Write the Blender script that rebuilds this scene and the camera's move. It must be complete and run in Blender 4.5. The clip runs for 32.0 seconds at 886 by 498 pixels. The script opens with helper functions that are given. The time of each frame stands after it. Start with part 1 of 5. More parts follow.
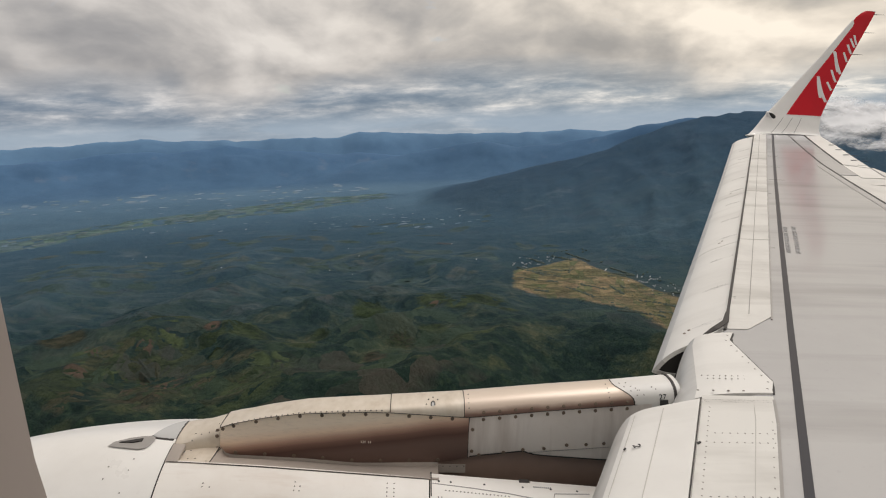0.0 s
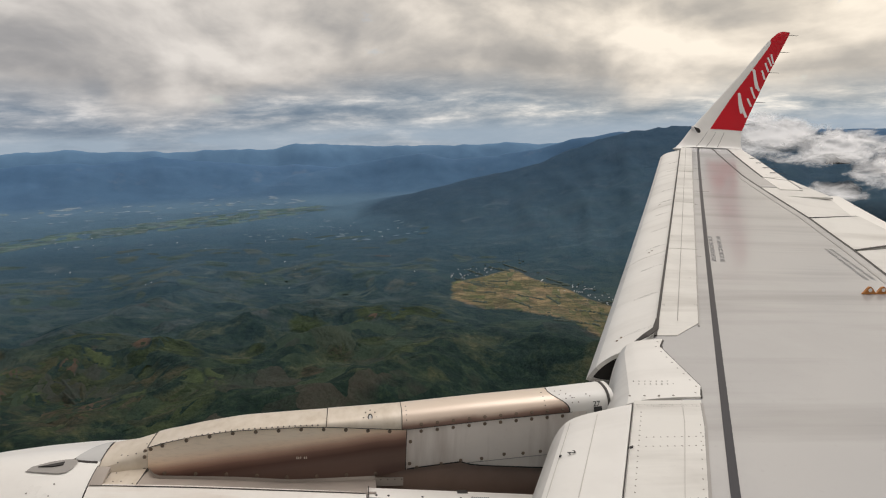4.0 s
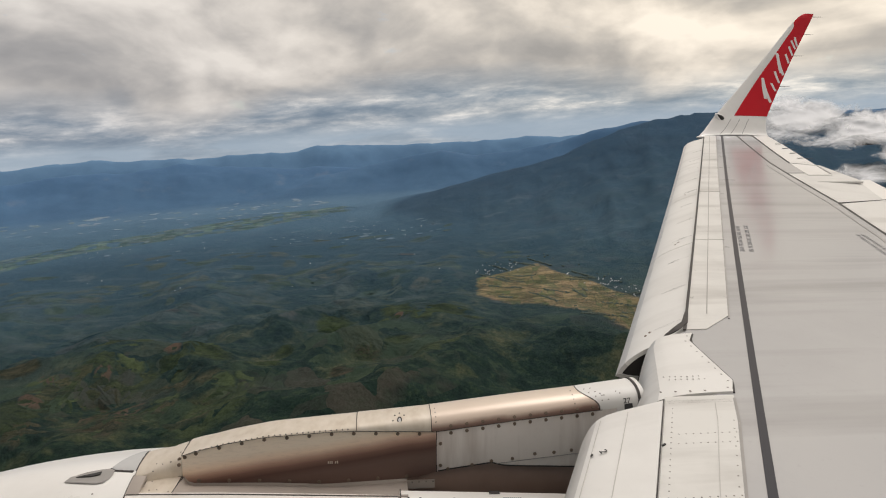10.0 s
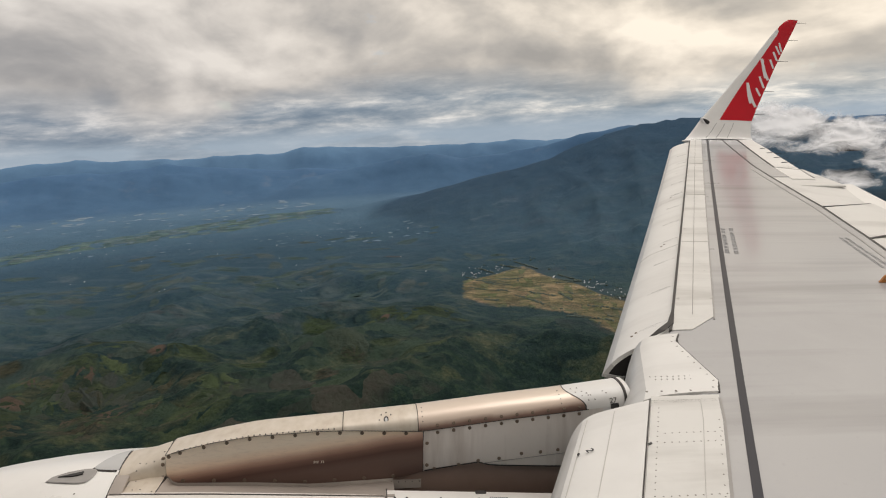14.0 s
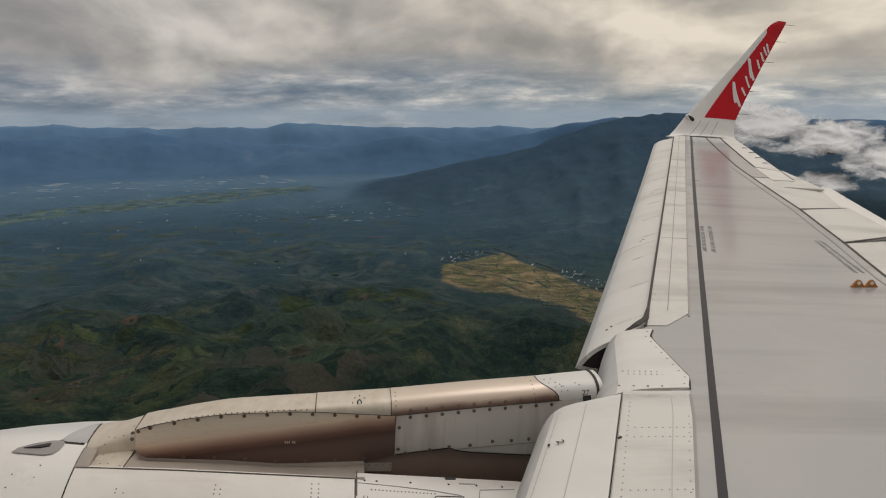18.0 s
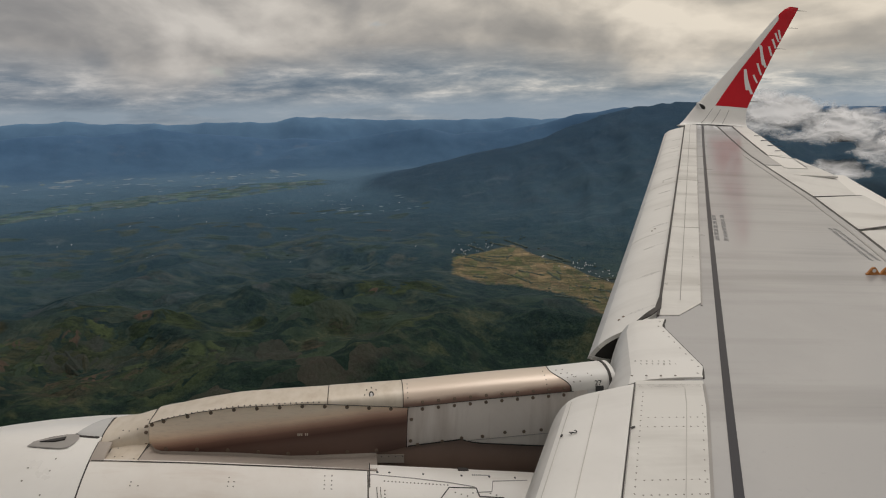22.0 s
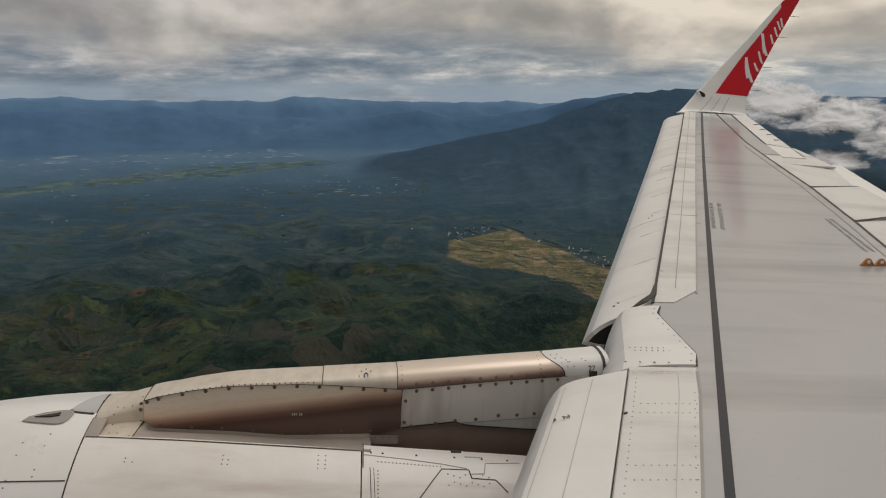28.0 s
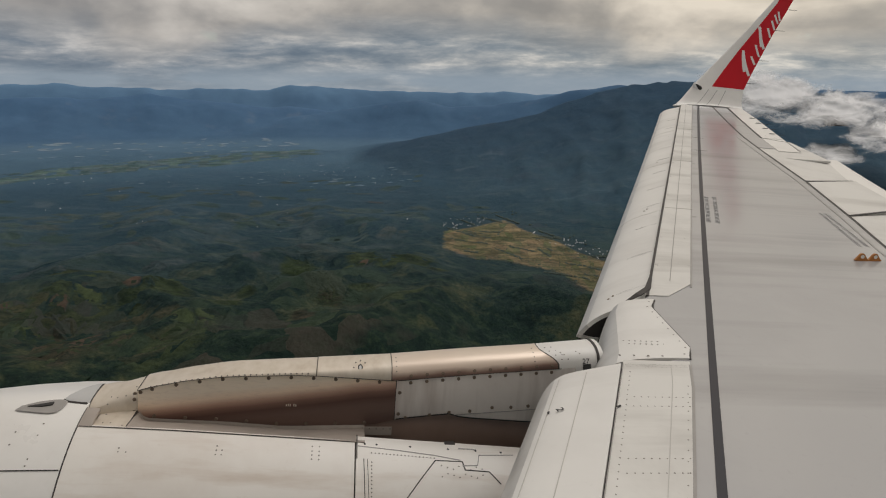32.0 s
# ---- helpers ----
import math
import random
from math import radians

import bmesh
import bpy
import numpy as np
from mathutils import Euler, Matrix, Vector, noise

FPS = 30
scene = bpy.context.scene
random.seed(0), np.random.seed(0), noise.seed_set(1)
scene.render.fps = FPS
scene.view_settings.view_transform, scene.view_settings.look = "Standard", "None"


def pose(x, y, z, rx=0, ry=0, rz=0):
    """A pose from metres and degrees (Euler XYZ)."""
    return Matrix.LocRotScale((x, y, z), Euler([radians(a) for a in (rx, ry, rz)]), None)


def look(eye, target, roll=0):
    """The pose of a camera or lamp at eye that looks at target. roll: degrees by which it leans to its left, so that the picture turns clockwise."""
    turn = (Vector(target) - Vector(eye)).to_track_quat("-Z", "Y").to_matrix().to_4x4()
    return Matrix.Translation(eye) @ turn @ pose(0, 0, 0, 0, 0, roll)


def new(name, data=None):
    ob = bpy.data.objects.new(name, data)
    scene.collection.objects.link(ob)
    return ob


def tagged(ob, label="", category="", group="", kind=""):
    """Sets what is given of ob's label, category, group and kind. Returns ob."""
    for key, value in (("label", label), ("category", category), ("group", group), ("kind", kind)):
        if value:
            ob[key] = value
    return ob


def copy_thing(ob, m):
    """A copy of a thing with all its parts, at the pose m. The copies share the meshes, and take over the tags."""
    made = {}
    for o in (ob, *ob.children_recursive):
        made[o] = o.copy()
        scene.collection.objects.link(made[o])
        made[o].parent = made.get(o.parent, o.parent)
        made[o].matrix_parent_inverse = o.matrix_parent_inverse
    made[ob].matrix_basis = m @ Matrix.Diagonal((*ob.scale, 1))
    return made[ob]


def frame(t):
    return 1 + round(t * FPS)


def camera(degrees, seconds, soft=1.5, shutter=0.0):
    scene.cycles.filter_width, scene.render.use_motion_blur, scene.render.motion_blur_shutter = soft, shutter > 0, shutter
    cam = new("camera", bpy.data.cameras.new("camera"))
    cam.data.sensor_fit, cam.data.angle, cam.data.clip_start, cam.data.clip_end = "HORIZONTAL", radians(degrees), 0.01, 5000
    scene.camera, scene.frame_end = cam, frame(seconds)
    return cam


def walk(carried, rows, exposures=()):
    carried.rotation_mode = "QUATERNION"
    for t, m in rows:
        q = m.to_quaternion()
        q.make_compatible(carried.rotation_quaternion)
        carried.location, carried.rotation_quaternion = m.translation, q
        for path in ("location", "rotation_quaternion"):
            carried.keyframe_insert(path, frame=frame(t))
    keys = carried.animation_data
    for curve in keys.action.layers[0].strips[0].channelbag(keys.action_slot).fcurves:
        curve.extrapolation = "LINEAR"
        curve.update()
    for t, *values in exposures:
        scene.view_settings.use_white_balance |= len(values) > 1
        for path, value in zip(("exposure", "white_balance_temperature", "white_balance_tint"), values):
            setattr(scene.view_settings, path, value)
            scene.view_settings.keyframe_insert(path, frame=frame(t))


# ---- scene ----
cam = camera(64.85, 32.0, 1.1)
# attitude of the airplane: x out along the right wing, y ahead, z up
ATT = pose(0, 0, 0, 4.1, 0.63, 0)
# seconds, metres and degrees in the airplane's own axes
PATH = [
    (0.0, 1.582, -0.258, 1.781, -9.49, -2.00, -92.20),
    (0.5, 1.580, -0.266, 1.773, -9.16, -1.94, -93.78),
    (1.0, 1.586, -0.275, 1.788, -8.95, -2.07, -95.38),
    (1.5, 1.588, -0.272, 1.785, -8.76, -2.26, -96.76),
    (2.0, 1.585, -0.268, 1.765, -8.33, -2.40, -98.15),
    (2.5, 1.592, -0.274, 1.783, -8.20, -2.24, -99.11),
    (4.5, 1.582, -0.268, 1.773, -8.39, -2.48, -96.48),
    (5.0, 1.596, -0.264, 1.785, -8.51, -2.70, -96.00),
    (5.5, 1.600, -0.266, 1.785, -8.78, -2.90, -95.93),
    (6.0, 1.596, -0.264, 1.778, -9.44, -2.92, -95.95),
    (6.5, 1.595, -0.260, 1.774, -8.94, -2.98, -95.66),
    (7.0, 1.593, -0.265, 1.764, -8.42, -2.89, -95.57),
    (7.5, 1.593, -0.261, 1.768, -7.98, -2.78, -95.44),
    (8.0, 1.593, -0.260, 1.776, -7.81, -2.56, -95.14),
    (8.5, 1.588, -0.263, 1.786, -7.69, -2.30, -94.92),
    (9.0, 1.581, -0.264, 1.787, -7.43, -1.70, -95.16),
    (9.5, 1.589, -0.275, 1.794, -7.70, -0.47, -95.44),
    (10.0, 1.596, -0.274, 1.801, -8.61, -0.13, -95.62),
    (10.5, 1.596, -0.274, 1.792, -9.29, 0.01, -95.73),
    (11.0, 1.604, -0.274, 1.801, -9.47, 0.04, -95.65),
    (11.5, 1.605, -0.268, 1.799, -9.34, 0.06, -95.57),
    (12.0, 1.606, -0.266, 1.794, -9.65, 0.02, -95.54),
    (12.5, 1.595, -0.271, 1.783, -9.45, 0.14, -95.67),
    (13.0, 1.601, -0.269, 1.786, -8.88, 0.09, -96.19),
    (13.5, 1.601, -0.266, 1.803, -8.62, -0.23, -96.61),
    (14.0, 1.599, -0.268, 1.779, -8.39, -0.60, -96.66),
    (14.5, 1.598, -0.265, 1.787, -9.04, -1.16, -96.30),
    (15.0, 1.611, -0.266, 1.794, -9.55, -1.69, -96.05),
    (15.5, 1.610, -0.267, 1.791, -9.57, -2.23, -96.19),
    (17.5, 1.615, -0.267, 1.794, -9.62, -3.26, -97.79),
    (18.0, 1.611, -0.265, 1.795, -9.70, -3.47, -97.86),
    (18.5, 1.620, -0.266, 1.786, -9.65, -3.62, -97.91),
    (19.0, 1.620, -0.266, 1.784, -9.96, -3.50, -97.76),
    (19.5, 1.621, -0.263, 1.785, -10.12, -3.08, -97.48),
    (20.0, 1.623, -0.265, 1.781, -10.17, -2.62, -97.24),
    (20.5, 1.621, -0.263, 1.785, -10.01, -2.49, -97.12),
    (21.0, 1.622, -0.262, 1.788, -9.82, -2.43, -97.11),
    (21.5, 1.620, -0.265, 1.779, -9.83, -2.46, -97.09),
    (22.0, 1.625, -0.267, 1.785, -10.36, -2.74, -97.13),
    (22.5, 1.625, -0.265, 1.780, -10.94, -3.06, -97.17),
    (23.0, 1.628, -0.269, 1.791, -11.91, -3.34, -97.00),
    (23.5, 1.626, -0.263, 1.784, -12.12, -3.45, -97.04),
    (24.0, 1.624, -0.265, 1.781, -12.06, -3.44, -97.08),
    (24.5, 1.627, -0.264, 1.786, -11.85, -3.39, -97.14),
    (25.0, 1.626, -0.264, 1.785, -11.83, -3.49, -97.24),
    (25.5, 1.630, -0.262, 1.783, -11.93, -3.60, -97.31),
    (27.5, 1.633, -0.265, 1.782, -11.72, -3.77, -97.22),
    (28.0, 1.627, -0.262, 1.786, -11.75, -3.85, -97.24),
    (28.5, 1.632, -0.268, 1.787, -11.73, -3.86, -97.28),
    (29.0, 1.631, -0.267, 1.792, -11.95, -3.97, -97.34),
    (29.5, 1.634, -0.263, 1.778, -12.42, -4.26, -97.35),
    (30.0, 1.633, -0.262, 1.790, -13.33, -4.37, -97.26),
    (30.5, 1.633, -0.261, 1.786, -13.36, -4.54, -97.30),
    (31.0, 1.630, -0.262, 1.787, -12.96, -4.48, -97.40),
    (31.5, 1.628, -0.263, 1.786, -12.37, -4.28, -97.56),
    (32.0, 1.634, -0.261, 1.793, -12.49, -4.38, -97.54),
]
walk(cam, [(t, ATT @ pose(x, y, z, 90 + p, r, w)) for t, x, y, z, p, r, w in PATH],
     exposures=[(0, 0.03, 6500, 13), (10, 0.06, 6520, 13), (13, 0.10, 6560, 13), (18, -0.36, 6540, 12), (32, -0.38, 6540, 12)])

# ---- sky and sun ----
SUN_AZ, SUN_EL = -52.0, 60.0
world = bpy.data.worlds.new("world")
scene.world = world
world.use_nodes = True
wt = world.node_tree
wt.nodes.clear()


def wnode(kind, **values):
    n = wt.nodes.new(kind)
    for k, v in values.items():
        n.inputs[k].default_value = v
    return n


def wlink(a, b):
    wt.links.new(a, b)


def wmath(op, a, b=None, c=None):
    n = wt.nodes.new("ShaderNodeMath")
    n.operation = op
    for i, v in enumerate((a, b, c)):
        if v is None:
            continue
        if isinstance(v, (int, float)):
            n.inputs[i].default_value = v
        else:
            wlink(v, n.inputs[i])
    return n.outputs[0]


def wramp(fac, stops):
    n = wt.nodes.new("ShaderNodeValToRGB")
    e = n.color_ramp.elements
    e[0].position, e[0].color = stops[0][0], (*stops[0][1], 1)
    e[1].position, e[1].color = stops[1][0], (*stops[1][1], 1)
    for p, col in stops[2:]:
        e.new(p).color = (*col, 1)
    wlink(fac, n.inputs[0])
    return n.outputs[0]


def wmix(fac, a, b, how="MIX"):
    n = wt.nodes.new("ShaderNodeMix")
    n.data_type, n.blend_type = "RGBA", how
    for i, v in ((0, fac), (6, a), (7, b)):
        if isinstance(v, (int, float)):
            n.inputs[i].default_value = v
        elif isinstance(v, tuple):
            n.inputs[i].default_value = (*v, 1)
        else:
            wlink(v, n.inputs[i])
    return n.outputs[2]


coord = wt.nodes.new("ShaderNodeTexCoord")
sep = wt.nodes.new("ShaderNodeSeparateXYZ")
wlink(coord.outputs["Generated"], sep.inputs[0])
up = wmath("MAXIMUM", sep.outputs[2], 0.0)
# the cloud deck lies flat over the land: its pattern runs together towards the horizon
def wdeck(lift):
    high = wmath("ADD", up, lift)
    c = wt.nodes.new("ShaderNodeCombineXYZ")
    wlink(wmath("DIVIDE", sep.outputs[0], high), c.inputs[0])
    wlink(wmath("DIVIDE", sep.outputs[1], high), c.inputs[1])
    wlink(wmath("MULTIPLY", up, 0.8), c.inputs[2])
    return c.outputs[0]


def wdir(sx, sz):
    m = wt.nodes.new("ShaderNodeMapping")
    m.inputs["Scale"].default_value = (sx, sx, sz)
    wlink(coord.outputs["Generated"], m.inputs["Vector"])
    return m.outputs[0]


billow, band = wdeck(0.42), wdir(2.4, 12.0)


def wnoise(deck, scale, detail, rough, distort, offset):
    m = wt.nodes.new("ShaderNodeMapping")
    m.inputs["Location"].default_value = offset
    wlink(deck, m.inputs["Vector"])
    n = wnode("ShaderNodeTexNoise", Scale=scale, Detail=detail, Roughness=rough, Distortion=distort)
    wlink(m.outputs[0], n.inputs["Vector"])
    return n.outputs["Fac"]


puff = wdir(1.0, 2.0)
big = wnoise(puff, 2.6, 3.0, 0.45, 0.5, (6.3, 1.9, 0.2))
mid = wnoise(puff, 3.1, 8.0, 0.47, 0.45, (0.4, 2.2, 0))
lee = wnoise(puff, 3.1, 8.0, 0.47, 0.45, (0.4, 2.165, 0.052))
mid_b = wnoise(puff, 8.0, 6.0, 0.5, 0.3, (1.4, 0.2, 0.7))
lee_b = wnoise(puff, 8.0, 6.0, 0.5, 0.3, (1.4, 0.178, 0.735))
fine = wnoise(billow, 9.0, 6.0, 0.55, 0.3, (8.0, 2.0, 1.0))
rows = wnoise(band, 3.6, 8.0, 0.62, 0.12, (2.0, 4.4, 0))
body = wmath("ADD", wmath("MULTIPLY", big, 0.50), wmath("ADD", wmath("MULTIPLY", mid, 0.44), wmath("MULTIPLY", fine, 0.06)))
# the side of each billow that faces the light is paler
body = wmath("ADD", body, wmath("MULTIPLY", wmath("SUBTRACT", mid, lee), 1.1))
body = wmath("ADD", body, wmath("MULTIPLY", wmath("SUBTRACT", mid_b, lee_b), 0.50))
cloud = wramp(body, [(0.26, (0.250, 0.254, 0.260)), (0.38, (0.315, 0.315, 0.315)), (0.48, (0.400, 0.393, 0.381)), (0.57, (0.50, 0.486, 0.464)), (0.70, (0.62, 0.602, 0.57))])
# far off the deck is seen edge on: thin bluish rows with pale gaps between them
edge_on = wramp(rows, [(0.34, (0.145, 0.195, 0.255)), (0.47, (0.225, 0.272, 0.325)), (0.57, (0.345, 0.380, 0.415)), (0.70, (0.63, 0.637, 0.635))])
ragged = wmath("ADD", up, wmath("MULTIPLY", wmath("SUBTRACT", mid, 0.5), 0.14))
near_low = wmath("SUBTRACT", 1.0, wmath("MINIMUM", wmath("MAXIMUM", wmath("DIVIDE", wmath("SUBTRACT", ragged, 0.028), 0.045), 0.0), 1.0))
cloud = wmix(near_low, cloud, edge_on)
# warm light through the thinner cloud round the sun
sun_dir = Vector((math.cos(radians(SUN_AZ)) * math.cos(radians(SUN_EL)), math.sin(radians(SUN_AZ)) * math.cos(radians(SUN_EL)), math.sin(radians(SUN_EL))))
dot = wt.nodes.new("ShaderNodeVectorMath")
dot.operation = "DOT_PRODUCT"
dot.inputs[1].default_value = sun_dir
wlink(coord.outputs["Generated"], dot.inputs[0])
glow = wmath("POWER", wmath("MAXIMUM", dot.outputs["Value"], 0.0), 1.35)
cloud = wmix(glow, cloud, (1.84, 1.77, 1.63), "MULTIPLY")
side_dir = Vector((math.cos(radians(-34)), math.sin(radians(-34)), 0.40)).normalized()
dot_b = wt.nodes.new("ShaderNodeVectorMath")
dot_b.operation = "DOT_PRODUCT"
dot_b.inputs[1].default_value = side_dir
wlink(coord.outputs["Generated"], dot_b.inputs[0])
cloud = wmix(wmath("POWER", wmath("MAXIMUM", dot_b.outputs["Value"], 0.0), 6.0), cloud, (1.22, 1.16, 1.04), "MULTIPLY")
# blue sky in the gaps and paler air low down
sky = wt.nodes.new("ShaderNodeTexSky")
sky.sky_type, sky.sun_disc = "NISHITA", False
sky.sun_elevation, sky.sun_rotation = radians(SUN_EL), radians(90 - SUN_AZ)
blue = wmix(1.0, sky.outputs[0], (0.1, 0.1, 0.1), "MULTIPLY")
gaps = wnoise(band, 1.6, 5.0, 0.55, 0.2, (5.0, 0.3, 2.0))
low = wmath("SUBTRACT", 1.0, wmath("MINIMUM", wmath("DIVIDE", up, 0.022), 1.0))
clear = wmath("MULTIPLY", low, wramp(gaps, [(0.30, (0, 0, 0)), (0.50, (1, 1, 1))]))
full = wmix(wmath("MULTIPLY", clear, 0.85), cloud, (0.35, 0.43, 0.50))
thin = wramp(fine, [(0.68, (0, 0, 0)), (0.80, (1, 1, 1))])
full = wmix(wmath("MULTIPLY", thin, 0.5), full, blue)
back = wnode("ShaderNodeBackground", Strength=1.0)
wlink(full, back.inputs["Color"])
wout = wt.nodes.new("ShaderNodeOutputWorld")
wlink(back.outputs[0], wout.inputs["Surface"])

sun = new("sun", bpy.data.lights.new("sun", "SUN"))
sun.data.energy, sun.data.angle, sun.data.color = 1.3, radians(40), (1.0, 0.98, 0.95)
sun.matrix_world = look(sun_dir * 100, (0, 0, 0))


# ---- materials ----
class Nodes:
    """A small builder for node materials."""

    def __init__(self, name):
        self.m = bpy.data.materials.new(name)
        self.m.use_nodes = True
        self.t = self.m.node_tree
        self.bsdf = self.t.nodes["Principled BSDF"]
        self.tc = self.t.nodes.new("ShaderNodeTexCoord")

    def put(self, v, socket):
        if isinstance(v, tuple):
            socket.default_value = (*v, 1) if len(v) == 3 and socket.type == "RGBA" else v
        elif isinstance(v, (int, float)):
            socket.default_value = v
        else:
            self.t.links.new(v, socket)

    def scaled(self, sx, sy, sz, source="Object"):
        n = self.t.nodes.new("ShaderNodeMapping")
        n.inputs["Scale"].default_value = (sx, sy, sz)
        self.t.links.new(self.tc.outputs[source], n.inputs["Vector"])
        return n.outputs[0]

    def noise(self, scale, detail=4.0, rough=0.55, vec=None, distort=0.0):
        n = self.t.nodes.new("ShaderNodeTexNoise")
        n.inputs["Scale"].default_value, n.inputs["Detail"].default_value = scale, detail
        n.inputs["Roughness"].default_value, n.inputs["Distortion"].default_value = rough, distort
        self.t.links.new(vec if vec is not None else self.tc.outputs["Object"], n.inputs["Vector"])
        return n.outputs["Fac"]

    def ramp(self, fac, *stops):
        n = self.t.nodes.new("ShaderNodeValToRGB")
        e = n.color_ramp.elements
        for i, (p, col) in enumerate(stops):
            el = e[i] if i < 2 else e.new(p)
            el.position = p
            el.color = (*col, 1) if isinstance(col, tuple) else (col, col, col, 1)
        self.t.links.new(fac, n.inputs[0])
        return n.outputs[0]

    def mix(self, fac, a, b, how="MIX"):
        n = self.t.nodes.new("ShaderNodeMix")
        n.data_type, n.blend_type = "RGBA", how
        self.put(fac, n.inputs[0]), self.put(a, n.inputs[6]), self.put(b, n.inputs[7])
        return n.outputs[2]

    def math(self, op, a, b=0.0):
        n = self.t.nodes.new("ShaderNodeMath")
        n.operation = op
        self.put(a, n.inputs[0]), self.put(b, n.inputs[1])
        return n.outputs[0]

    def bump(self, height, strength, distance=0.01):
        n = self.t.nodes.new("ShaderNodeBump")
        n.inputs["Strength"].default_value, n.inputs["Distance"].default_value = strength, distance
        self.t.links.new(height, n.inputs["Height"])
        self.t.links.new(n.outputs[0], self.bsdf.inputs["Normal"])

    def fade(self, color, scale):
        """Worn edge: a field gives way raggedly to the woods towards its rim, which the mesh marks."""
        at = self.t.nodes.new("ShaderNodeAttribute")
        at.attribute_name = "rim"
        g = self.t.nodes.new("ShaderNodeNewGeometry")
        d = self.math("ADD", at.outputs["Fac"], self.math("MULTIPLY", self.math("SUBTRACT", self.noise(scale, 6.0, 0.62, g.outputs["Position"]), 0.5), 1.3))
        return self.mix(self.ramp(d, (0.40, 0.0), (0.85, 1.0)), color, woods(self))

    def done(self, color, rough=0.5, metal=0.0, **more):
        self.put(color, self.bsdf.inputs["Base Color"])
        self.put(rough, self.bsdf.inputs["Roughness"])
        self.put(metal, self.bsdf.inputs["Metallic"])
        for k, v in more.items():
            self.put(v, self.bsdf.inputs[k.replace("_", " ")])
        return self.m


def paint(name, light, dark, streak=0.35, rough=0.3, across=(1.6, 0.25, 1.0), grime=0.5):
    """Weathered aircraft paint: soft chordwise streaks, blotches, fine specks."""
    n = Nodes(name)
    s = n.noise(1.0, 5.0, 0.6, n.scaled(*across))
    b = n.noise(0.9, 6.0, 0.62)
    k = n.noise(26.0, 4.0, 0.6)
    c = n.mix(n.math("MULTIPLY", n.ramp(s, (0.5, 0.0), (0.68, 1.0)), streak), light, dark)
    c = n.mix(n.math("MULTIPLY", n.ramp(b, (0.48, 0.0), (0.75, 1.0)), grime), c, dark)
    c = n.mix(n.math("MULTIPLY", n.ramp(k, (0.62, 0.0), (0.72, 1.0)), 0.12), c, dark)
    n.bump(n.noise(1.2, 2.0), 0.02, 0.01)
    r = n.ramp(b, (0.3, rough - 0.05), (0.7, rough + 0.10))
    return n.done(c, r)


M_WING = paint("grey_wing_paint", (0.435, 0.43, 0.432), (0.275, 0.27, 0.27), 0.65, 0.14, (1.7, 0.12, 1.0), 0.25)
M_SLAT = paint("white_slat_paint", (0.74, 0.725, 0.695), (0.52, 0.50, 0.47), 0.4, 0.38, (2.2, 0.3, 1.0), 0.35)
M_LEPAN = paint("white_panel_paint", (0.66, 0.645, 0.61), (0.40, 0.38, 0.35), 0.65, 0.42, (2.4, 0.35, 1.0), 0.5)
M_WHITE = paint("white_gloss_paint", (0.80, 0.78, 0.745), (0.60, 0.57, 0.53), 0.3, 0.3, (1.0, 1.0, 1.4), 0.3)
M_COWL = paint("cowl_paint", (0.79, 0.755, 0.705), (0.54, 0.44, 0.36), 0.6, 0.33, (5.0, 0.7, 5.0), 0.5)


def plain(name, color, rough=0.5, metal=0.0, vary=0.25, scale=8.0):
    n = Nodes(name)
    d = tuple(v * (1 - vary) for v in color)
    c = n.mix(n.noise(scale, 5.0, 0.6), color, d)
    n.bump(n.noise(scale * 5, 3.0), 0.05, 0.004)
    return n.done(c, rough, metal)


M_RED = plain("red_paint", (0.62, 0.004, 0.016), 0.35, 0, 0.2, 3.0)
M_RED.node_tree.nodes["Principled BSDF"].inputs["Specular IOR Level"].default_value = 0.2
M_MARK = plain("white_marking", (0.78, 0.76, 0.74), 0.35, 0, 0.05)
M_SEAL = plain("dark_sealant", (0.026, 0.025, 0.034), 0.45, 0, 0.35, 1.5)
M_SEAL.node_tree.nodes["Principled BSDF"].inputs["Specular IOR Level"].default_value = 0.25
M_SEAM = plain("seam_gap", (0.045, 0.038, 0.034), 0.7, 0, 0.3)
M_SOFT = plain("faint_seam", (0.36, 0.34, 0.32), 0.6, 0, 0.3)
M_LINE = plain("hairline_seam", (0.56, 0.54, 0.51), 0.5, 0, 0.2)
M_INK = plain("black_stencil", (0.03, 0.03, 0.03), 0.6, 0, 0.3)
M_GREYINK = plain("worn_grey_stencil", (0.40, 0.392, 0.39), 0.6, 0, 0.5, 30.0)
M_BROWN = plain("brown_recess_metal", (0.40, 0.275, 0.22), 0.6, 0.1, 0.4, 4.0)
M_GUTTER = plain("stained_grey_paint", (0.46, 0.40, 0.35), 0.5, 0.1, 0.45, 3.0)
M_RIVET = plain("rivet_grey", (0.20, 0.175, 0.155), 0.5, 0.2, 0.3, 60)
# near-black: paints shade into hollows; also engine core and lamp glazing
M_DARK = plain("near_black_fill", (0.030, 0.027, 0.025), 0.7, 0, 0.4)
M_STEEL = plain("bolt_steel", (0.25, 0.185, 0.14), 0.4, 0.5, 0.4, 60)
M_RUBBER = plain("wick_black", (0.04, 0.04, 0.04), 0.6)
M_BRASS = plain("orange_bracket", (0.52, 0.20, 0.04), 0.45, 0.0, 0.3, 20)
M_TIP = plain("worn_white_tip", (0.54, 0.535, 0.525), 0.4, 0, 0.2, 6.0)
M_GREY = plain("grey_inlet_paint", (0.34, 0.32, 0.30), 0.5, 0, 0.25)
